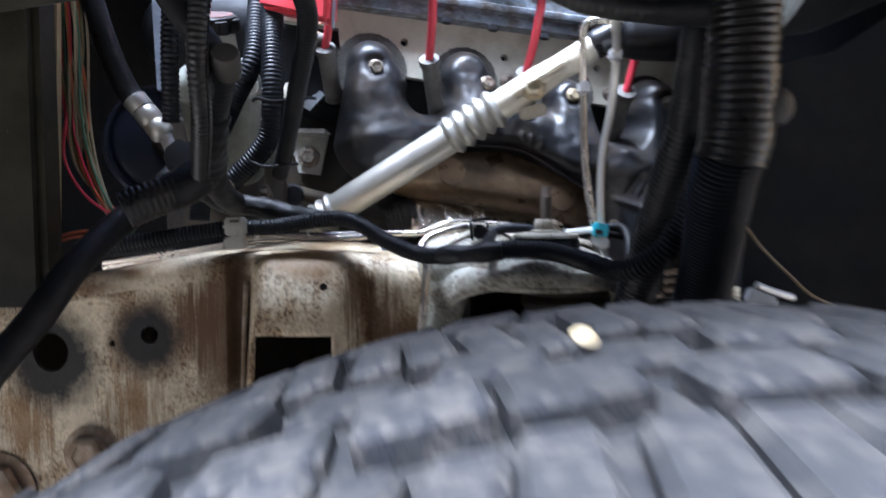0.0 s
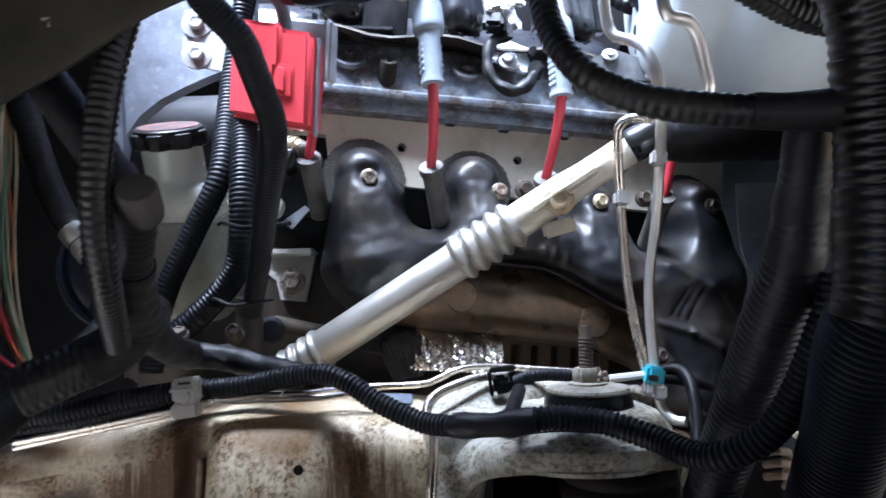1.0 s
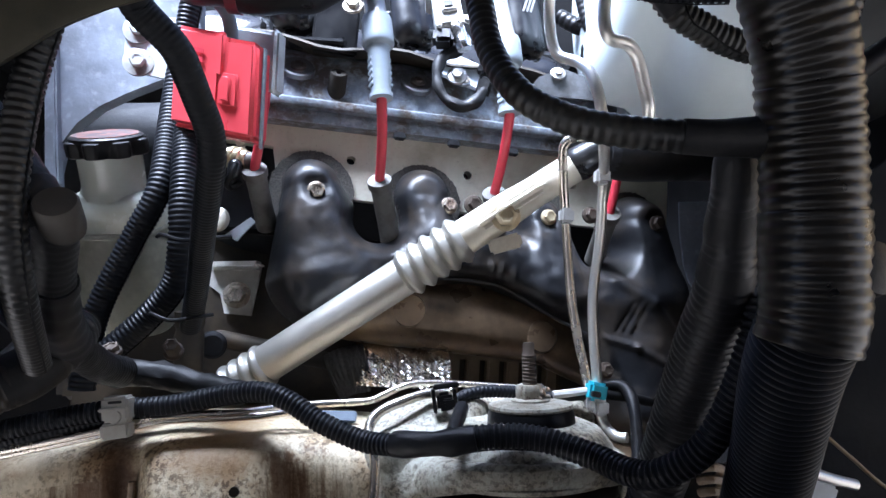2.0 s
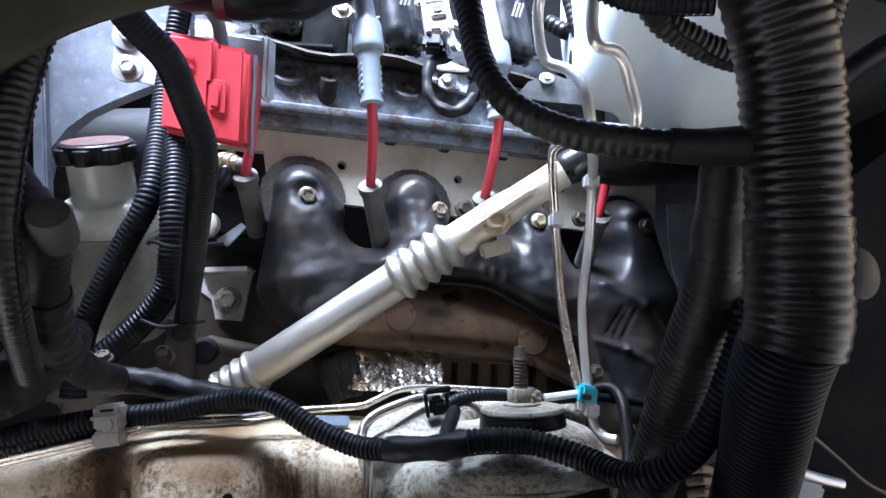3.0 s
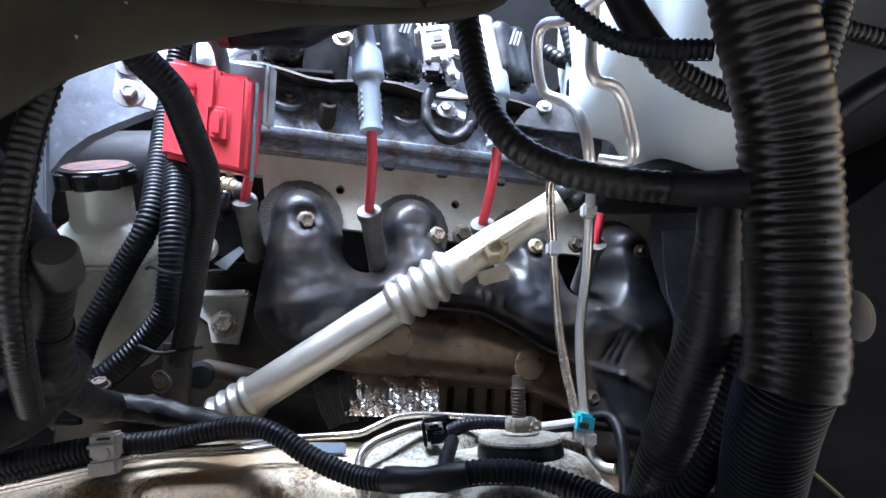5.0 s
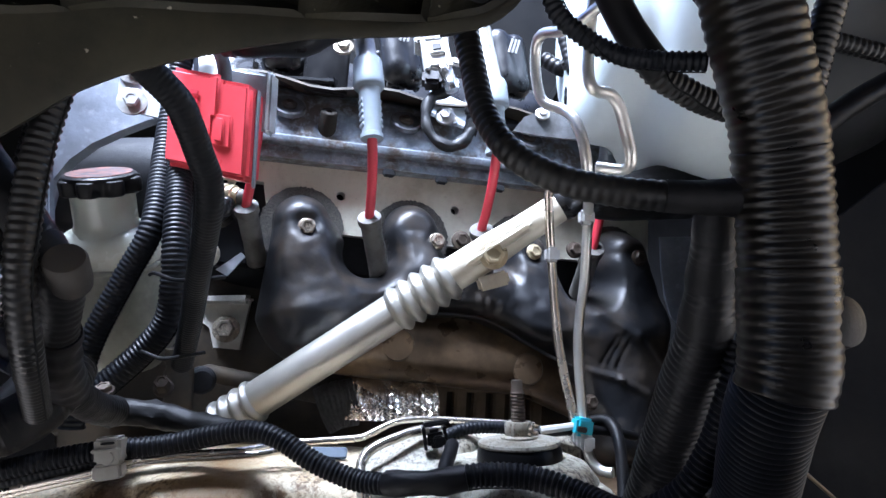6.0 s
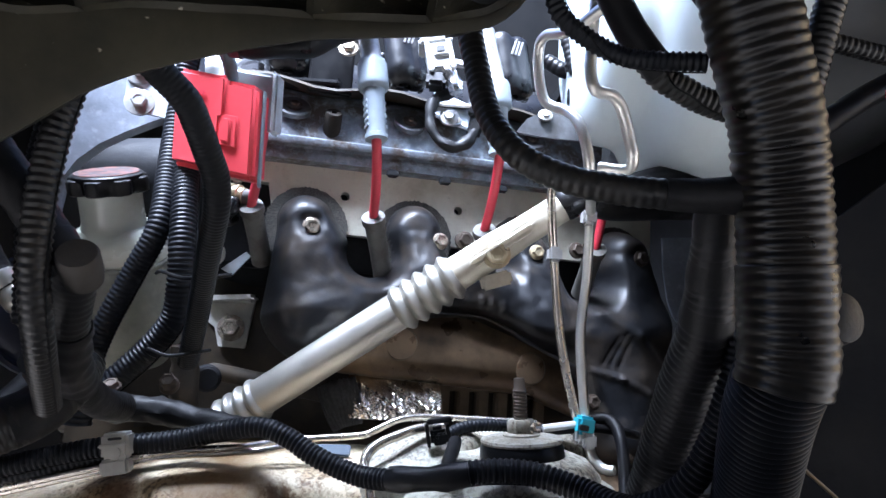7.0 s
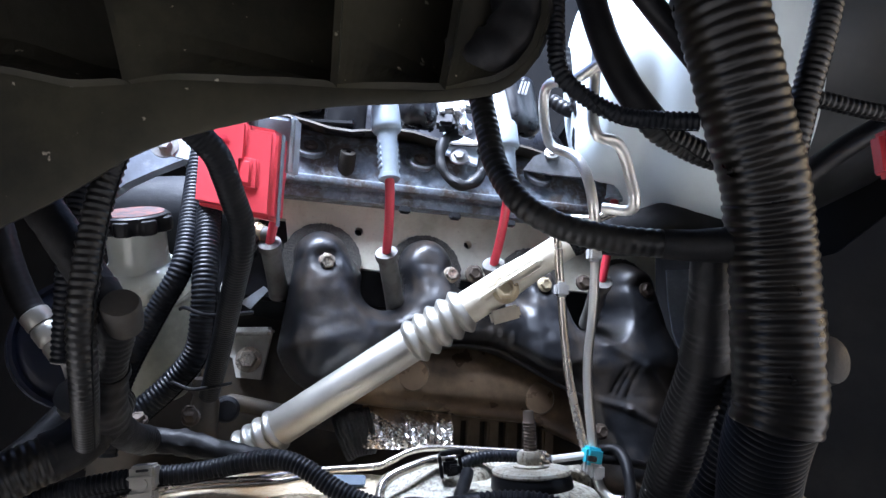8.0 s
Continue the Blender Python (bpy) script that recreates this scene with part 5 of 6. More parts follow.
taped = root("taped_harness", "dusty black taped harness with bolted terminal", "wiring harness")
part("body", sweep(smooth_path([(-0.1905, 0.5, 0.9363), (-0.196, 0.53, 0.922), (-0.1939, 0.555, 0.9113), (-0.1798, 0.57, 0.901), (-0.1566, 0.575, 0.8978), (-0.1334, 0.572, 0.8929), (-0.1084, 0.562, 0.8886), (-0.0838, 0.55, 0.8873)], 0.004), lambda r, w: 0.0120 - 0.0055 * r / w + 0.0006 * math.sin(r * 170) + 0.0003 * math.sin(r * 520), 28, wrinkle=0.16), M_TAPE, taped)
for p in ((-0.1888, 0.555, 0.9129), (-0.1783, 0.56, 0.9139)):
    part("terminal", hexagon(0.0055, 0.005, 0.0065), M_STUD, taped, m=aim(p, (0, -0.5, 0.85)))

stub = root("hose_stub", "capped dark rubber hose stub joined to the harness", "hose")
part("cap", lathe([(0.0004, 0.0), (0.0070, 0.0), (0.0078, -0.0016), (0.0078, -0.012), (0.0072, -0.016)], 28), M_CAP, stub, "flat grey end cap", m=aim((-0.109, 0.368, 0.9779), (0.2, -0.82, 0.55)))
STUB = [(-0.1132, 0.376, 0.9769), (-0.1194, 0.388, 0.9665), (-0.1291, 0.405, 0.9519), (-0.1409, 0.43, 0.9375), (-0.1563, 0.47, 0.9237), (-0.1713, 0.53, 0.908), (-0.1739, 0.565, 0.9007)]
part("hose", ribbed(STUB, 0.0078, 0.0036, 0.010, 26, 0.01, 0.05, lambda q: 1 + 0.25 * q), M_TAPE, stub)
part("tape_band", sweep(smooth_path(STUB[2:5], 0.003), lambda r, w: 0.0091 + 0.0014 * r / w + 0.0003 * math.sin(r * 500), 24, wrinkle=0.10), M_TAPE_DULL, stub, "loose wound tape round the hose")
conduit("side_conduit", "black split conduit hanging from the shroud", [(-0.1097, 0.367, 1.054), (-0.1139, 0.367, 1.0403), (-0.1188, 0.366, 1.0191), (-0.1208, 0.364, 0.9959), (-0.1224, 0.365, 0.9709), (-0.1269, 0.38, 0.9441), (-0.1462, 0.425, 0.9172)], 0.0058, 0.0032, 0.10, 16, M_LOOM_DUST, "looms at the front")
conduit("side_conduit", "black split conduit behind the hanging loom", [(-0.1723, 0.47, 1.0857), (-0.176, 0.465, 1.0569), (-0.1778, 0.46, 1.0296), (-0.1793, 0.46, 0.998), (-0.1839, 0.47, 0.9553)], 0.0062, 0.0034, 0.12, 16, M_LOOM, "looms at the front")
slant = hose("coolant_hose", "smooth black rubber hose slanting to the stub", ribbed([(-0.1697, 0.385, 1.0459), (-0.1539, 0.383, 1.0258), (-0.138, 0.38, 1.0048), (-0.1243, 0.378, 0.986), (-0.1196, 0.382, 0.9721)], 0.0082, 0.006, 0.008, 22, 0.02, 0.05), M_TAPE, "hose")
part("clamp", lathe([(0.0085, -0.005), (0.0093, -0.004), (0.0093, 0.004), (0.0085, 0.005)], 28), M_CAST, slant, "dull steel hose clamp", m=aim((-0.1223, 0.3785, 0.9816), (0.16, 0.0, -0.28)))
wide = hose("side_conduit", "wide dusty conduit low at the bay's front", ribbed([(-0.2028, 0.44, 0.894), (-0.1857, 0.45, 0.9029), (-0.1717, 0.46, 0.9102), (-0.163, 0.475, 0.9222), (-0.1642, 0.49, 0.9329)], 0.0125, 0.0040, 0.02, 20), M_LOOM_DUST, "conduit", "looms at the front")
part("tape_band", sweep(smooth_path([(-0.1800, 0.4545, 0.9059), (-0.1717, 0.46, 0.9102), (-0.1660, 0.468, 0.9165)], 0.003), 0.0131, 22, wrinkle=0.05), M_TAPE, wide, "black tape wound round the conduit")
hose("battery_cable", "thick black taped cable sagging to the frame", sweep(smooth_path([(-0.2888, 0.4, 0.7686), (-0.2744, 0.415, 0.7961), (-0.2619, 0.435, 0.8211), (-0.2498, 0.46, 0.8542), (-0.2431, 0.5, 0.8804), (-0.2269, 0.53, 0.9044), (-0.2124, 0.55, 0.9281)], 0.004), 0.0105, 20, wrinkle=0.04), M_TAPE, "wiring harness")
fit_ = root("hose_fitting", "crimped silver hose fitting on a black hose", "hose fitting")
FA, FB = Vector((-0.2690, 0.579, 0.9965)), Vector((-0.2385, 0.581, 0.9580))
part("crimp", lathe([(0.008, 0), (0.0105, 0.002), (0.0105, 0.012), (0.0092, 0.014), (0.0105, 0.016), (0.0105, 0.026), (0.0092, 0.028), (0.0105, 0.030), (0.0105, 0.040), (0.008, 0.043)], 20), M_BELLOWS, fit_, m=aim(FA.lerp(FB, 0.12), FB - FA))
part("hose", ribbed([FA + Vector((-0.030, -0.012, 0.115)), FA + Vector((-0.024, -0.010, 0.075)), FA + Vector((-0.012, -0.005, 0.030)), FA, FA.lerp(FB, 0.4)], 0.0098, 0.005, 0.006, 22, 0.01, 0.03), M_RUBBER, fit_)
part("tail", pipe([FA.lerp(FB, 0.8), FB, FB + Vector((0.012, 0, -0.03))], 0.006), M_ZINC, fit_)
fan = root("fan_pulley", "blue-grey round fan pulley at the engine's front", "pulley", aim((-0.335, 0.80, 0.975), (0.55, -0.8, 0.05)))
part("disc", lathe([(0.02, 0.01), (0.05, 0.012), (0.062, 0.004), (0.066, 0.010), (0.070, 0.010), (0.070, -0.02), (0.0005, -0.02)], 40), M_BLUE, fan)
part("hub", lathe([(0.02, 0.01), (0.018, 0.03), (0.0005, 0.03)], 24), M_STUD, fan)

fuse = root("fuse_box", "open dark fuse box with tan edge strip", "fuse box")
part("panel", block((0.16, 0.03, 0.34), 0.006), M_SHROUD, fuse, m=pose(-0.374, 0.510, 0.99))
part("edge", block((0.012, 0.012, 0.32), 0.003), M_TAN, fuse, "tan plastic edge strip", m=pose(*(-0.3178, 0.55, 0.9834), 0, 2, 0))
part("foot", block((0.10, 0.02, 0.012), 0.003), M_TAN, fuse, m=pose(*(-0.343, 0.53, 0.8453), 0, -8, 0))
WIRES = [(-0.3104, 0.56, 1.1051), (-0.3079, 0.56, 1.0409), (-0.3059, 0.56, 0.9851), (-0.2981, 0.556, 0.9331), (-0.2675, 0.55, 0.893), (-0.2559, 0.55, 0.886)]
rnd = random.Random(4)
for k in range(18):
    mt = (M_OLIVE, M_BEIGE, M_GREEN, M_OLIVE, M_ORANGE, M_BEIGE)[k % 6] if k not in (3, 9) else M_WIRE
    off = Vector((0.0021 * (k % 9) - 0.006, 0.004 * (k // 9) + rnd.uniform(-0.001, 0.001), 0))
    pts = [Vector(p) + off * (1 if i < 4 else 0.45) + Vector((rnd.uniform(-0.0042, 0.0042), rnd.uniform(-0.003, 0.003), -0.002 * (k % 9) * (1 if i == 4 else 0.3))) for i, p in enumerate(WIRES)]
    w = part("loose_wire", pipe(pts, 0.0011, 8), mt, None)
    tagged(w, "thin loose coloured wire from the fuse box", "wire", "loose wires by the fuse box")
for k in range(3):
    w = part("loose_wire", pipe([Vector(p) + Vector((0, -0.002 * k, -0.004 * k)) for p in [(-0.2998, 0.54, 0.9727), (-0.3029, 0.54, 0.9364), (-0.2872, 0.54, 0.9068), (-0.2649, 0.545, 0.8884)]] if k == 0 else [Vector(p) + Vector((0, -0.002 * k, -0.004 * k)) for p in [(-0.3115, 0.54, 0.8759), (-0.2927, 0.54, 0.8806), (-0.2752, 0.542, 0.8824), (-0.2619, 0.548, 0.8851)]], 0.0012, 8), M_ORANGE if k else M_WIRE, None)
    tagged(w, "thin loose red wire from the fuse box", "wire", "loose wires by the fuse box")

# ---- shroud above the opening ----
shroud = root("battery_tray", "dusty black ribbed plastic tray over the opening", "tray")
LIP = [(-0.45, 0.978), (-0.25, 0.990), (-0.154, 1.0040), (-0.130, 1.0165), (-0.1180, 1.0240), (-0.1014, 1.0350), (-0.0870, 1.0410), (-0.0666, 1.0468), (-0.0420, 1.0520), (-0.0201, 1.0555), (0.0252, 1.0570), (0.045, 1.060), (0.056, 1.066), (0.064, 1.076), (0.070, 1.092)]
DEEP = [(-0.45, 0.085), (-0.154, 0.066), (-0.125, 0.044), (-0.103, 0.031), (-0.06, 0.017), (-0.02, 0.0075), (0.02, 0.005), (0.07, 0.005)]
xs = [-0.45 + 0.52 * i / 90 for i in range(91)]
bot = lambda x: interp(x, LIP)
deep = lambda x: interp(x, DEEP)


def drawn(rows):
    """A closed profile of (y, share of the lip's height, rise) drawn out along the tray."""
    n = len(rows)
    vs = [(x, y, bot(x) + k * deep(x) + z) for x in xs for y, k, z in rows]
    fs = [(i * n + k, i * n + (k + 1) % n, (i + 1) * n + (k + 1) % n, (i + 1) * n + k) for i in range(len(xs) - 1) for k in range(n)]
    return vs, fs + [tuple(range(n))[::-1], tuple((len(xs) - 1) * n + k for k in range(n))]


part("lip", drawn([(0.3535, 0, 0), (0.3525, 0.06, 0.001), (0.3525, 0.94, 0), (0.3528, 1, 0), (0.3585, 1, -0.0012), (0.3585, 0, 0.0026), (0.3555, 0, 0.0006)]), M_SHROUD, shroud)
EDGES = [(-0.45, -0.02), (-0.215, -0.05), (-0.103, -0.036), (-0.0201, 0.004), (0.0245, 0.022), (0.0700, 0.0)]
RISE = [0.0, 0.0015, 0.004, 0.008, 0.014, 0.024, 0.04, 0.07, 0.11, 0.16]
for (xa, la), (xb, lb) in zip(EDGES, EDGES[1:]):
    n, vs = len(RISE), []
    for k in range(19):
        q = min(1.0, k / 17)
        for z in RISE:
            x = xa + la * z / 0.12 + (xb + lb * z / 0.12 - xa - la * z / 0.12) * q
            x0 = xa + (xb - xa) * q
            deep_in = (0.046 * q ** 1.3 if k < 18 else 0.0) * min(1.0, z / 0.018) ** 0.8
            vs.append((x, 0.3530 + deep_in + 0.10 * z, bot(x0) + deep(x0) + z))
    fs = [(a * n + c, a * n + c + 1, (a + 1) * n + c + 1, (a + 1) * n + c) for a in range(18) for c in range(n - 1)]
    pocket = part("pocket", (vs, fs), M_SHROUD, shroud, "dusty recessed bay between stiffening edges", smooth=False)
    skin_ = pocket.modifiers.new("thickness", "SOLIDIFY")
    skin_.thickness, skin_.offset = 0.003, -1.0
# Above the view; added to shade the pockets from the sky.
part("roof", drawn([(0.300, 1, 0.080), (0.392, 1, 0.086), (0.392, 1, 0.090), (0.300, 1, 0.084)]), M_SHROUD, shroud, "unseen roof added to keep sky off the pockets")
end = part("end_boss", sweep(smooth_path([(0.028, 0.368, 1.078), (0.045, 0.366, 1.082), (0.058, 0.366, 1.096), (0.064, 0.368, 1.13)], 0.004), lambda r, w: 0.0135 + 0.0008 * math.sin(r * 420), 22, wrinkle=0.12), M_TAPE, shroud, "taped rubber edge at the tray's end")

# ---- frame ----
rail = root("frame_rail", "rust-stained beige painted steel frame rail", "frame rail")
TOP = [(-0.7, 0.70), (-0.55, 0.755), (-0.45, 0.79), (-0.367, 0.820), (-0.300, 0.840), (-0.224, 0.853), (-0.138, 0.860), (-0.082, 0.860), (-0.012, 0.850), (0.05, 0.838), (0.2, 0.82), (0.6, 0.80)]
top = lambda x: interp(x, TOP)
EDGE = -0.178
for x0, x1, holes in ((-0.7, EDGE, [ring(-0.325, 0.775, 0.015, 24, 1.1), ring(-0.241, 0.790, 0.0075, 18), ring(-0.273, 0.783, 0.0028, 12)]), (0.27, 0.6, [])):
    stations = [x0 + (x1 - x0) * i / 40 for i in range(41)]
    part("face", sheet([(x0, 0.50)] + [(x, top(x) - 0.020) for x in stations] + [(x1, 0.50)], 0.004, holes), M_RAIL, rail, "", False, pose(0, 0.548, 0))
    part("top_flange", extrude_x([(0.548, -0.0205), (0.5485, -0.014), (0.551, -0.008), (0.556, -0.003), (0.565, 0.0), (0.66, 0.004), (0.66, 0.0), (0.566, -0.004), (0.558, -0.007), (0.554, -0.012), (0.552, -0.0205)], stations, top), M_RAIL, rail)
# Blackened so the rail's openings read as unlit inside.
part("back_wall", block((1.3, 0.006, 0.30), 0.001), M_INSIDE_SHADE, rail, "inner wall of the rail with shade painted in", m=pose(-0.05, 0.645, 0.66))


def soft(x, a, b):
    t = min(1.0, max(0.0, (x - a) / (b - a)))
    return t * t * (3 - 2 * t)


def swell(x, z):
    """How far the pressed bump-stop bracket stands out of the rail's face."""
    return 0.027 * soft(x, -0.162 + 0.10 * (z - 0.79), -0.144 + 0.10 * (z - 0.79)) * (1 - soft(x, -0.090, -0.058)) * (1 - 0.7 * soft(z, 0.81, 0.858)) - 0.006 * soft(x, -0.178, -0.166) * (1 - soft(x, -0.158, -0.152))


XS = [EDGE + 0.190 * i / 95 for i in range(96)]
bv, bf = [], []
for x in XS:
    tp = top(x)
    col_ = [(0.548, z, 1.0) for z in [0.50 + 0.29 * k / 24 for k in range(25)]] + [(0.548, 0.79 + (tp - 0.0205 - 0.79) * k / 10, 1.0) for k in range(1, 11)]
    col_ += [(0.5485, tp - 0.014, 0.97), (0.551, tp - 0.008, 0.9), (0.556, tp - 0.003, 0.78), (0.565, tp, 0.6), (0.58, tp + 0.001, 0.35), (0.61, tp + 0.002, 0.1), (0.66, tp + 0.004, 0.0)]
    for y, z, s in col_:
        bv.append((x, y - 0.548 - s * swell(x, z) + 0.0008 * noise.noise(Vector((x * 60, z * 60, 3.0))), z))
NR = len(bv) // len(XS)
for i in range(len(XS) - 1):
    xm = (XS[i] + XS[i + 1]) / 2
    for j in range(NR - 1):
        if -0.1485 < xm < -0.0815 and j < 25:
            continue
        bf.append((i * NR + j, i * NR + j + 1, (i + 1) * NR + j + 1, (i + 1) * NR + j))
hood = part("bump_bracket", (bv, bf), M_RAIL, rail, "pressed bump-stop bracket with square opening", m=pose(0, 0.548, 0))
thick = hood.modifiers.new("thickness", "SOLIDIFY")
thick.thickness, thick.offset = 0.0035, -1.0
# A black disc stands for the shaded inside of the hole.
part("drain_hole", lathe([(0.0030, 0), (0.0030, 0.0012), (0.0004, 0.0012)], 14), M_INSIDE_SHADE, hood, "dark disc standing for a drain hole", m=aim((-0.090, -0.0235, 0.834), OUT))
part("weld", pipe([(-0.167, 0.004, 0.60), (-0.165, 0.004, 0.70), (-0.163, 0.004, 0.78), (-0.160, 0.003, 0.835)], 0.0022, 8), M_RUSTY, hood, "rusty weld seam")
for x, z, r in ((-0.293, 0.690, 0.017), (-0.152, 0.735, 0.008), (-0.375, 0.655, 0.026)):
    bb = part("bolt", hexagon(r, 0.012, r * 1.35), M_RUSTY, rail, m=aim((x, 0.547, z), OUT))

tower = root("shock_tower", "pitted painted shock tower with open front", "shock tower")
C = Vector((0.083, 0.556, 0.0))
dome = [(0.012, 0.866), (0.030, 0.867), (0.038, 0.866), (0.050, 0.860), (0.057, 0.850), (0.0585, 0.842), (0.061, 0.8385), (0.0625, 0.836), (0.060, 0.833), (0.056, 0.835), (0.053, 0.845), (0.045, 0.855), (0.012, 0.861)]
part("dome", lathe([(r, z - 0.005 * max(0, 1 - r / 0.058)) for r, z in dome], 56), M_TOWER, tower, m=pose(C.x, C.y, 0))
well = [(0.056 * math.cos(math.pi * k / 20), 0.056 * math.sin(math.pi * k / 20)) for k in range(21)]
# Back of the tower, coloured black for the shade within.
part("well", ([(x, y, z) for x, y in well for z in (0.60, 0.842)], [(2 * k, 2 * k + 2, 2 * k + 3, 2 * k + 1) for k in range(20)]), M_INSIDE_SHADE, tower, "inside of the tower with shade painted in", m=pose(C.x, C.y, 0))
ARCH = smooth_path([(-0.007, 0.545, 0.745), (-0.004, 0.545, 0.780), (0.004, 0.543, 0.806), (0.018, 0.532, 0.824), (0.040, 0.510, 0.834), (0.083, 0.497, 0.838), (0.122, 0.507, 0.836), (0.141, 0.530, 0.830), (0.146, 0.55, 0.81), (0.147, 0.55, 0.76)], 0.004)
part("arch_lip", sweep(ARCH, 0.0020, 10), M_TOWER, tower, "thin rolled lip round the opening")
av = []
for k, p in enumerate(ARCH):
    d = Vector((p.x - C.x, p.y - C.y, 0)).normalized()
    high = C + d * 0.054 + Vector((0, 0, 0.8465))
    if p.x < 0.01:
        high = Vector((min(-0.004, p.x - 0.004), 0.552, 0.846))
    for q in range(7):
        t = q / 6
        w = high.lerp(p, t) + Vector((d.x, d.y, 0)) * 0.005 * math.sin(math.pi * t) + Vector((0, 0, 0.004 * math.sin(math.pi * t)))
        av.append(w + Vector((0, 0.0012 * noise.noise(w * 60), 0)))
apron = part("apron", (av, [(a * 7 + c, a * 7 + c + 1, (a + 1) * 7 + c + 1, (a + 1) * 7 + c) for a in range(len(ARCH) - 1) for c in range(6)]), M_TOWER, tower, "pressed apron over the opening")
plate_ = apron.modifiers.new("thickness", "SOLIDIFY")
plate_.thickness, plate_.offset = 0.003, -1.0
bellow = [(0.036 + 0.004 * abs(math.sin(math.pi * k / 8)), 0.835 - 0.0016 * k) for k in range(120)]
part("dust_boot", lathe(bellow, 32), M_BOOT_DIRT, tower, "dirty ribbed shock dust boot", m=pose(0.112, 0.580, 0))
for x0, y0 in ((0.165, 0.50), (0.195, 0.49)):
    part("arm", block((0.014, 0.02, 0.11), 0.003), M_STUD, tower, "rusty bracket arm", m=pose(x0, y0, 0.765, 0, -28, 0))
shoulder = part("shoulder", joined(lump((-0.005, 0.585, 0.858), (0.05, 0.585, 0.862), 0.014, 0.016), lump((0.0, 0.562, 0.842), (0.04, 0.562, 0.846), 0.020, 0.020), lump((0.03, 0.60, 0.862), (0.13, 0.60, 0.856), 0.016, 0.014), lump((0.008, 0.556, 0.83), (-0.004, 0.556, 0.77), 0.018, 0.016), lump((0.002, 0.556, 0.845), (0.03, 0.575, 0.865), 0.016, 0.012)), M_TOWER, tower, "welded shoulder of the tower")
grown(shoulder, 0.003, 8)

shock = root("shock_mount", "rubber shock mount with rusty washer, nut and stud", "shock mount", pose(0.0885, 0.548, 0.0))
part("bushing", lathe([(0.018, 0.859), (0.0268, 0.860), (0.0278, 0.864), (0.0272, 0.870), (0.0260, 0.8725), (0.010, 0.8727)], 40), M_RUBBER, shock, "black rubber bushing")
part("washer", lathe([(0.009, 0.8723), (0.0262, 0.8727), (0.0268, 0.8740), (0.0262, 0.8755), (0.018, 0.8768), (0.006, 0.8772)], 40), M_WASHER, shock, "corroded steel washer")
part("nut", joined(lathe([(0.0122, 0.8765), (0.0122, 0.8782), (0.0095, 0.8790)], 28), lathe([(0.0085, 0.8782), (0.0092, 0.8790), (0.0092, 0.8862), (0.0080, 0.8876), (0.003, 0.8876)], 6)), M_WASHER, shock, "corroded hexagon nut")
rnd = random.Random(11)
for k in range(9):
    part("rust_flake", block((0.0030, 0.0026, 0.0022), 0.0006, 1), M_RUSTY, shock, "", False, pose(0.004 + 0.008 * rnd.random(), -0.010 + 0.012 * rnd.random(), 0.8795 + 0.005 * rnd.random(), 60 * rnd.random(), 60 * rnd.random(), 90 * rnd.random()))
thread = [(0.0048 if k % 2 else 0.0042, 0.8850 + 0.0011 * k) for k in range(20)]
part("stud", lathe(thread + [(0.0038, 0.9075), (0.0038, 0.913), (0.0032, 0.914), (0.0004, 0.914)], 16), M_STUD, shock, "dark threaded stud")

# ---- lines and looms on the rail ----
conduit("rail_conduit", "long black split conduit lying along the frame rail", [(-0.268, 0.53, 0.8663), (-0.2339, 0.535, 0.8702), (-0.2048, 0.54, 0.8753), (-0.1744, 0.545, 0.8792), (-0.1358, 0.55, 0.8809), (-0.1048, 0.55, 0.886), (-0.0791, 0.545, 0.8879), (-0.0608, 0.54, 0.8818), (-0.0409, 0.533, 0.8701), (-0.0148, 0.525, 0.8601), (0.0089, 0.512, 0.8595)], 0.0066, 0.0031, 0.12, 18, M_LOOM, "conduit along the rail")
conduit("rail_conduit", "long black split conduit draped over the shock tower", [(0.0441, 0.5, 0.8644), (0.0601, 0.5, 0.8656), (0.0848, 0.495, 0.8642), (0.1091, 0.48, 0.8576), (0.1215, 0.462, 0.8538), (0.131, 0.448, 0.8561), (0.1458, 0.435, 0.8681), (0.1561, 0.425, 0.8889), (0.1628, 0.412, 0.9191), (0.1679, 0.41, 0.9389)], 0.0072, 0.0033, 0.12, 18, M_LOOM, "conduit along the rail")
tj = root("tape_joint", "dusty taped joint between two conduits", "tape")
part("wrap", sweep(smooth_path([(0.003, 0.515, 0.8597), (0.0187, 0.506, 0.8614), (0.0345, 0.5, 0.863), (0.0487, 0.498, 0.8653)], 0.003), lambda r, w: 0.0072 + 0.0005 * math.sin(r * 200), 26, wrinkle=0.12), M_TAPE_DULL, tj)
part("flap", sheet([(0.004, 0.8600), (0.034, 0.8600), (0.031, 0.8535), (0.019, 0.8520), (0.008, 0.8505), (0.012, 0.8555)], 0.0012), M_TAPE_DULL, tj, "loose tape end", False, pose(0, 0.5025, 0, -6))
part("stem", pipe([(0.0363, 0.503, 0.8644), (0.038, 0.515, 0.8682), (0.0417, 0.53, 0.8718), (0.0449, 0.545, 0.8749)], 0.0044), M_TAPE_DULL, tj, "taped stem to the connector")
conduit("lower_conduit", "thin black conduit under the rail loom", [(-0.272, 0.536, 0.8593), (-0.2303, 0.54, 0.8641), (-0.2008, 0.545, 0.8694), (-0.1766, 0.55, 0.8733), (-0.1519, 0.556, 0.8764)], 0.0048, 0.003, 0.1, 14, M_LOOM, "conduit along the rail")
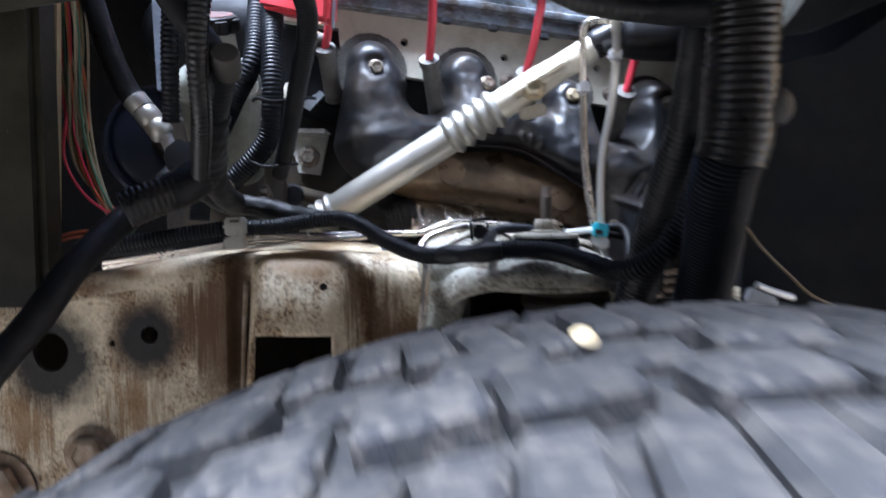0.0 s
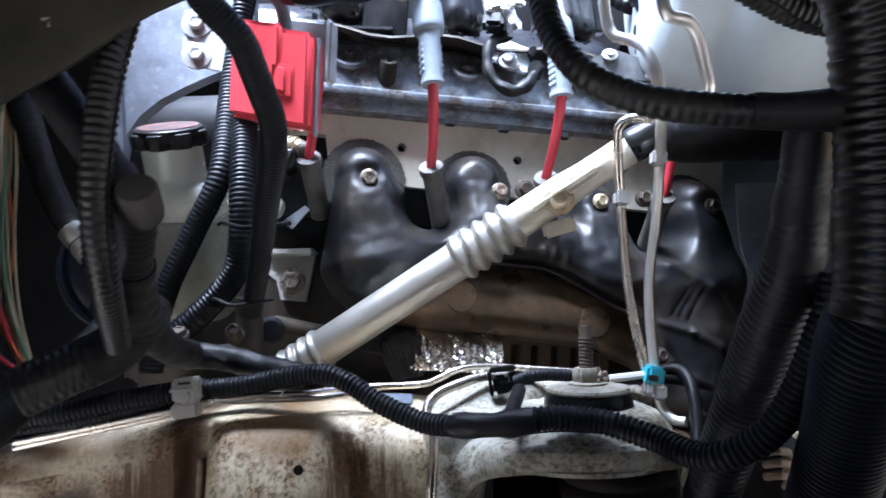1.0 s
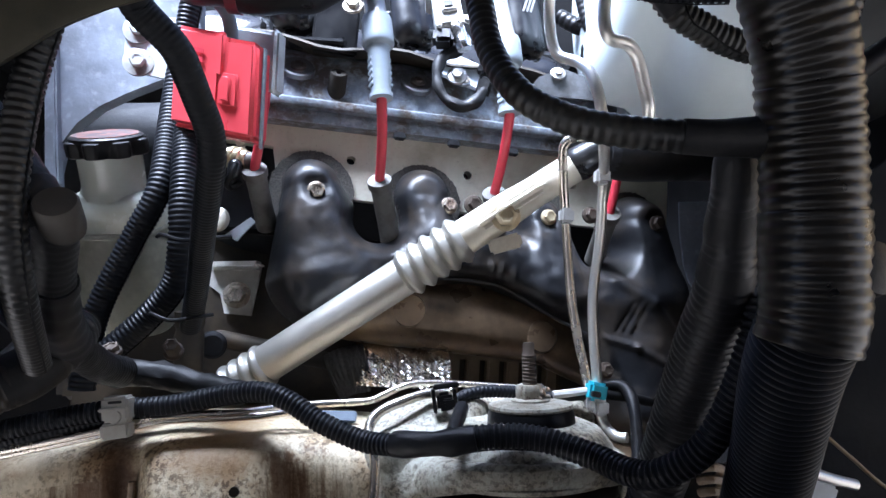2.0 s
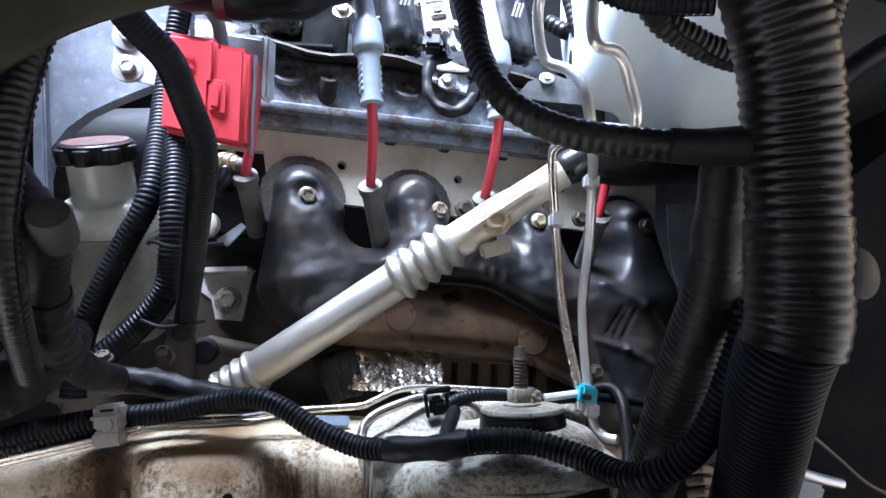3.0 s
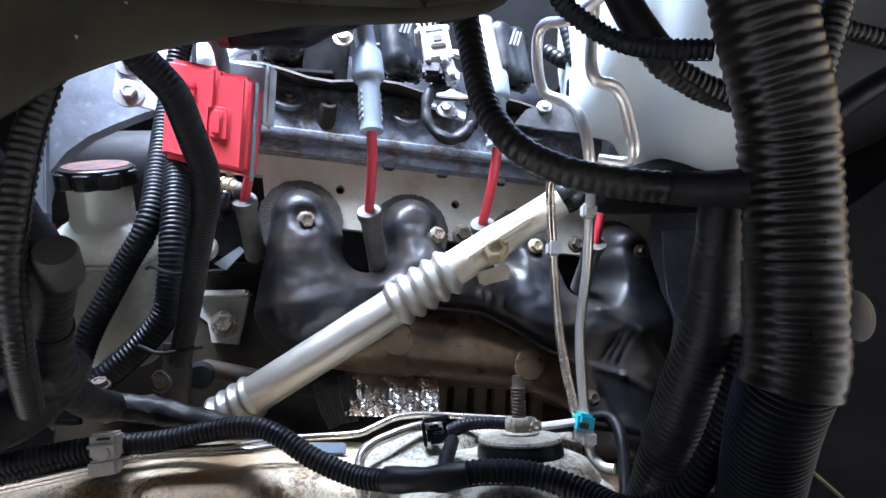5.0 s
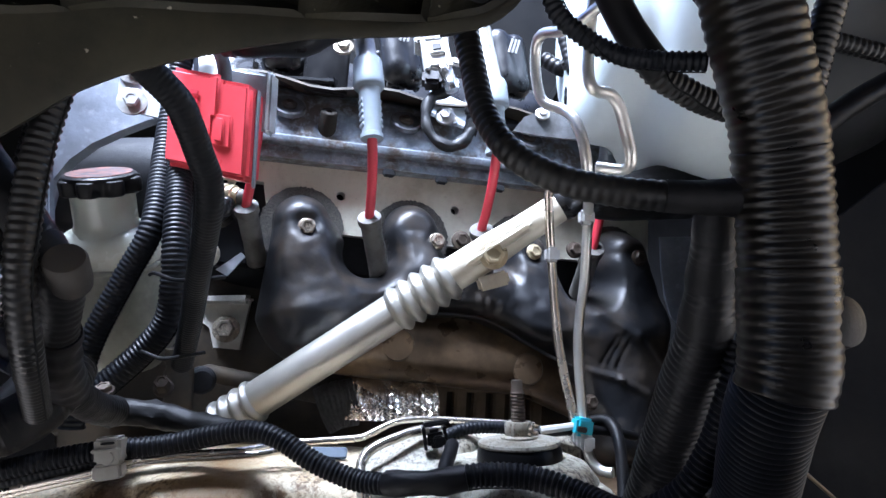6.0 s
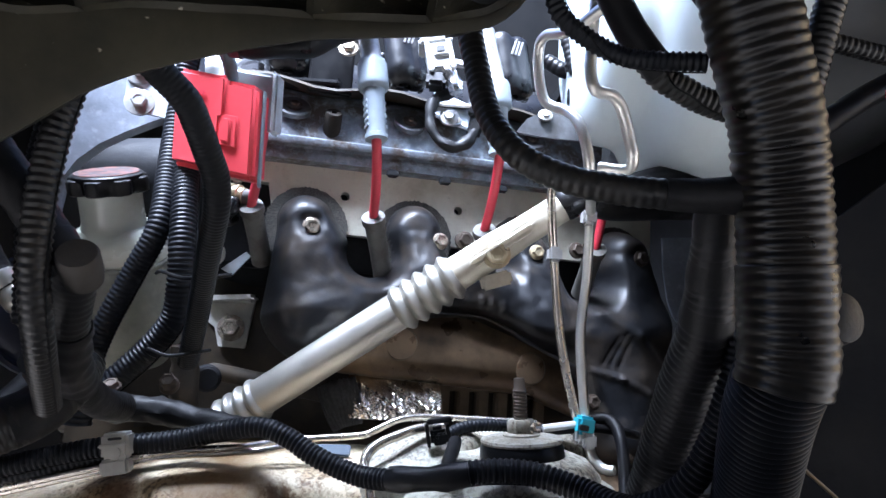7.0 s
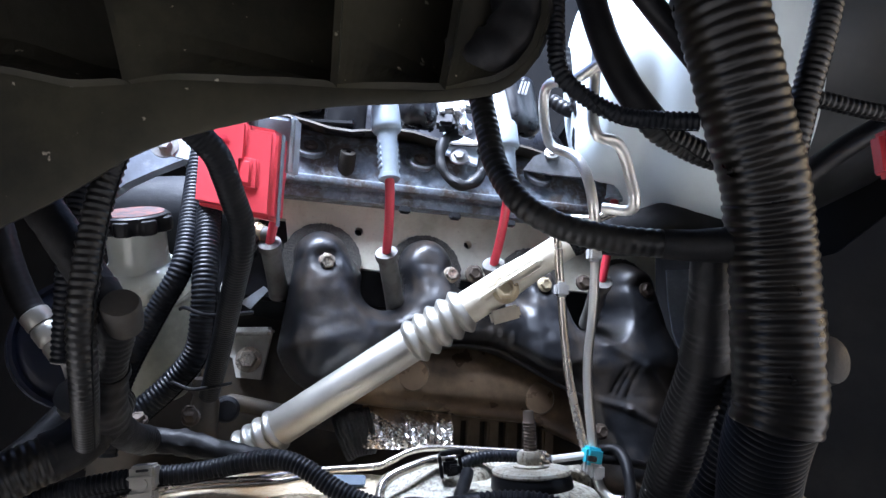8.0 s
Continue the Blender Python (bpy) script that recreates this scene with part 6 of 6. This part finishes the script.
hose("fuel_pipe", "thin copper-toned fuel line over the frame rail", pipe([(-0.2709, 0.535, 0.8519), (-0.2237, 0.54, 0.8596), (-0.1774, 0.545, 0.8672), (-0.1587, 0.548, 0.8716), (-0.1419, 0.55, 0.8743), (-0.097, 0.56, 0.8735), (-0.0714, 0.575, 0.8743), (-0.0498, 0.58, 0.8745), (-0.0177, 0.585, 0.8748), (-0.0081, 0.587, 0.8776), (0.0076, 0.59, 0.8836), (0.0236, 0.595, 0.8847), (0.0439, 0.598, 0.8832), (0.0953, 0.6, 0.8783), (0.1097, 0.6, 0.8769)], 0.0024, 10), M_PIPE, "pipe", "fuel lines")
hose("fuel_pipe", "thin copper-toned fuel line beside its twin", pipe([(-0.2729, 0.538, 0.8479), (-0.2254, 0.543, 0.8563), (-0.1788, 0.548, 0.8642), (-0.16, 0.551, 0.8679), (-0.143, 0.553, 0.8707), (-0.097, 0.56, 0.8707), (-0.0796, 0.562, 0.8711), (-0.0565, 0.575, 0.8723)], 0.0024, 10), M_PIPE, "pipe", "fuel lines")
hose("fuel_pipe", "nickel line bending down over the rail face", pipe([(0.0384, 0.57, 0.8807), (0.0231, 0.566, 0.8811), (0.0082, 0.56, 0.8778), (-0.0046, 0.556, 0.8735), (-0.0116, 0.552, 0.8681), (-0.0138, 0.546, 0.8607), (-0.0102, 0.538, 0.852), (-0.0094, 0.535, 0.841), (-0.0112, 0.532, 0.8189), (-0.0135, 0.532, 0.7964), (-0.0167, 0.534, 0.7701)], 0.0033, 10), M_PIPE, "pipe", "fuel lines")
clip = root("rail_clip", "grey nylon clip holding conduit and fuel lines", "clip")
CP = Vector((-0.1631, 0.535, 0.8812))
part("upper", block((0.0160, 0.012, 0.0150), 0.0016), M_CLIP, clip, m=pose(CP.x - 0.0005, CP.y + 0.004, CP.z, 0, -3, 0))
part("lower", block((0.0170, 0.010, 0.0095), 0.0014), M_CLIP, clip, m=pose(CP.x - 0.0012, CP.y + 0.005, CP.z - 0.0128, 0, -6, 0))
part("slot", block((0.008, 0.002, 0.0016), 0.0004), M_CAST, clip, "dark slot", m=pose(CP.x, CP.y - 0.0018, CP.z + 0.0045, 0, -3, 0))
part("catch", block((0.0168, 0.003, 0.0022), 0.0007), M_CLIP, clip, m=pose(CP.x - 0.0005, CP.y - 0.003, CP.z + 0.0005, 0, -3, 0))
part("button", lathe([(0.0042, 0), (0.0038, 0.0012), (0.0004, 0.0016)], 20), M_CLIP, clip, m=aim((CP.x, CP.y - 0.0020, CP.z - 0.0040), OUT))
con = root("abs_connector", "black wiring connector with latch on the shock tower", "connector")
part("body", block((0.010, 0.010, 0.012), 0.002), M_PLASTIC, con, m=pose(*(0.0345, 0.56, 0.8770), 0, -6, 0))
for dx in (-0.0085, 0.0085):
    part("side_rail", block((0.0024, 0.008, 0.016), 0.0008), M_PLASTIC, con, m=pose(0.0345 + 0.8 * dx, 0.558, 0.8775, 0, -6, 0))
part("top_rail", block((0.017, 0.009, 0.003), 0.0008), M_PLASTIC, con, m=pose(0.0355, 0.558, 0.8870, 0, -6, 0))
part("latch", block((0.007, 0.004, 0.007), 0.001), M_PLASTIC, con, m=pose(*(0.0366, 0.551, 0.8763), 0, -6, 0))
hose("abs_lead", "black ringed lead behind the shock mount", corrugated([(0.0423, 0.575, 0.8749), (0.0544, 0.58, 0.8786), (0.0708, 0.585, 0.8789), (0.0918, 0.592, 0.8763), (0.1178, 0.6, 0.871)], 0.0045, 0.003, 0.1, 14), M_LOOM, "wire")
hose("abs_lead", "smooth black lead curving down behind the pipes", pipe([(0.1467, 0.59, 0.8793), (0.1585, 0.588, 0.8804), (0.1626, 0.58, 0.8762), (0.1626, 0.57, 0.8655), (0.1601, 0.56, 0.8489), (0.1562, 0.55, 0.8334)], 0.0042), M_RUBBER, "wire")
hose("abs_lead", "grey lead running to the retainer", pipe([(0.1071, 0.588, 0.8732), (0.1229, 0.586, 0.8737), (0.143, 0.585, 0.8747), (0.1689, 0.59, 0.8706), (0.1847, 0.6, 0.8657)], 0.0034), M_RUBBER, "wire")
tagged(part("warning_label", block((0.026, 0.003, 0.009), 0.001), M_LABEL, None, m=pose(*(-0.0405, 0.612, 0.8605), -35, 3, 0)), "pale blue worn label plate behind the rail", "label")

# ---- wheel ----
R, WIDTH, CX, CY = 0.47, 0.27, 0.108, 0.170
tyre = root("tyre", "worn dusty grey off-road tyre with chunky tread", "tyre", pose(CX, CY, 0.8645 - R, -90, 0, 0))
hw = WIDTH / 2
part("carcass", lathe([(0.22, -hw * 0.75), (0.26, -hw * 0.95), (0.34, -hw * 1.04), (R - 0.045, -hw), (R - 0.018, -hw * 0.9), (R - 0.009, -hw * 0.6), (R - 0.006, 0), (R - 0.009, hw * 0.6), (R - 0.018, hw * 0.9), (R - 0.045, hw), (0.34, hw * 1.04), (0.26, hw * 0.95), (0.22, hw * 0.75)], 96), M_TYRE, tyre)
part("rim", lathe([(0.01, -0.02), (0.19, -0.03), (0.205, -0.09), (0.225, -0.10), (0.225, 0.10), (0.205, 0.09), (0.02, 0.05)], 48), M_ZINC, tyre, "dull steel rim")


def lug(wx, wy, h, chamfer):
    g = block((wx, wy, h), chamfer, 1)
    me = bpy.data.meshes.new("tread_block")
    me.from_pydata([tuple(v) for v in g[0]], [], g[1])
    me.materials.append(M_TYRE)
    return me


lugs = [lug(0.0300, 0.048, 0.022, 0.0026), lug(0.0150, 0.044, 0.022, 0.0022), lug(0.0290, 0.022, 0.022, 0.0022)]
COUNT = 84
rnd = random.Random(7)
for row, (off, kind, crown, turn) in enumerate(((-0.110, 0, R - 0.0165, 4), (-0.0555, 1, R - 0.0105, -7), (-0.013, 2, R - 0.0095, 6), (0.016, 2, R - 0.0095, -8), (0.0555, 1, R - 0.0105, 7), (0.110, 0, R - 0.0165, -4))):
    for k in range(COUNT * (2 if kind == 1 else 1)):
        a = 2 * math.pi * (k + 0.5 * (row % 2)) / (COUNT * (2 if kind == 1 else 1)) + rnd.uniform(-0.005, 0.005)
        ob = new("tread_block", lugs[kind])
        ob.parent = tyre
        lean = (-1 if off > 0 else 1) * (8 if kind == 0 else 1.5)
        ob.matrix_local = Matrix.Rotation(a, 4, "Z") @ Matrix.Translation((crown - 0.001 + rnd.uniform(-0.0022, 0.0018), 0, off)) @ pose(0, 0, 0, 0, 90, 0) @ pose(0, 0, 0, 0, lean, 0) @ pose(0, 0, 0, 0, 0, 90 + turn + rnd.uniform(-3, 3))
stone = part("stone", moved(lathe([(0.001, 0), (0.003, 0.001), (0.0038, 0.002), (0.0026, 0.0036), (0.001, 0.0042)], 9), pose(0, 0, 0, 25, 10, 0)), M_TAN, tyre, "pale pebble caught in the tread", m=Matrix.Identity(4))
stone.matrix_world = pose(*(0.0443, 0.185, 0.8613))
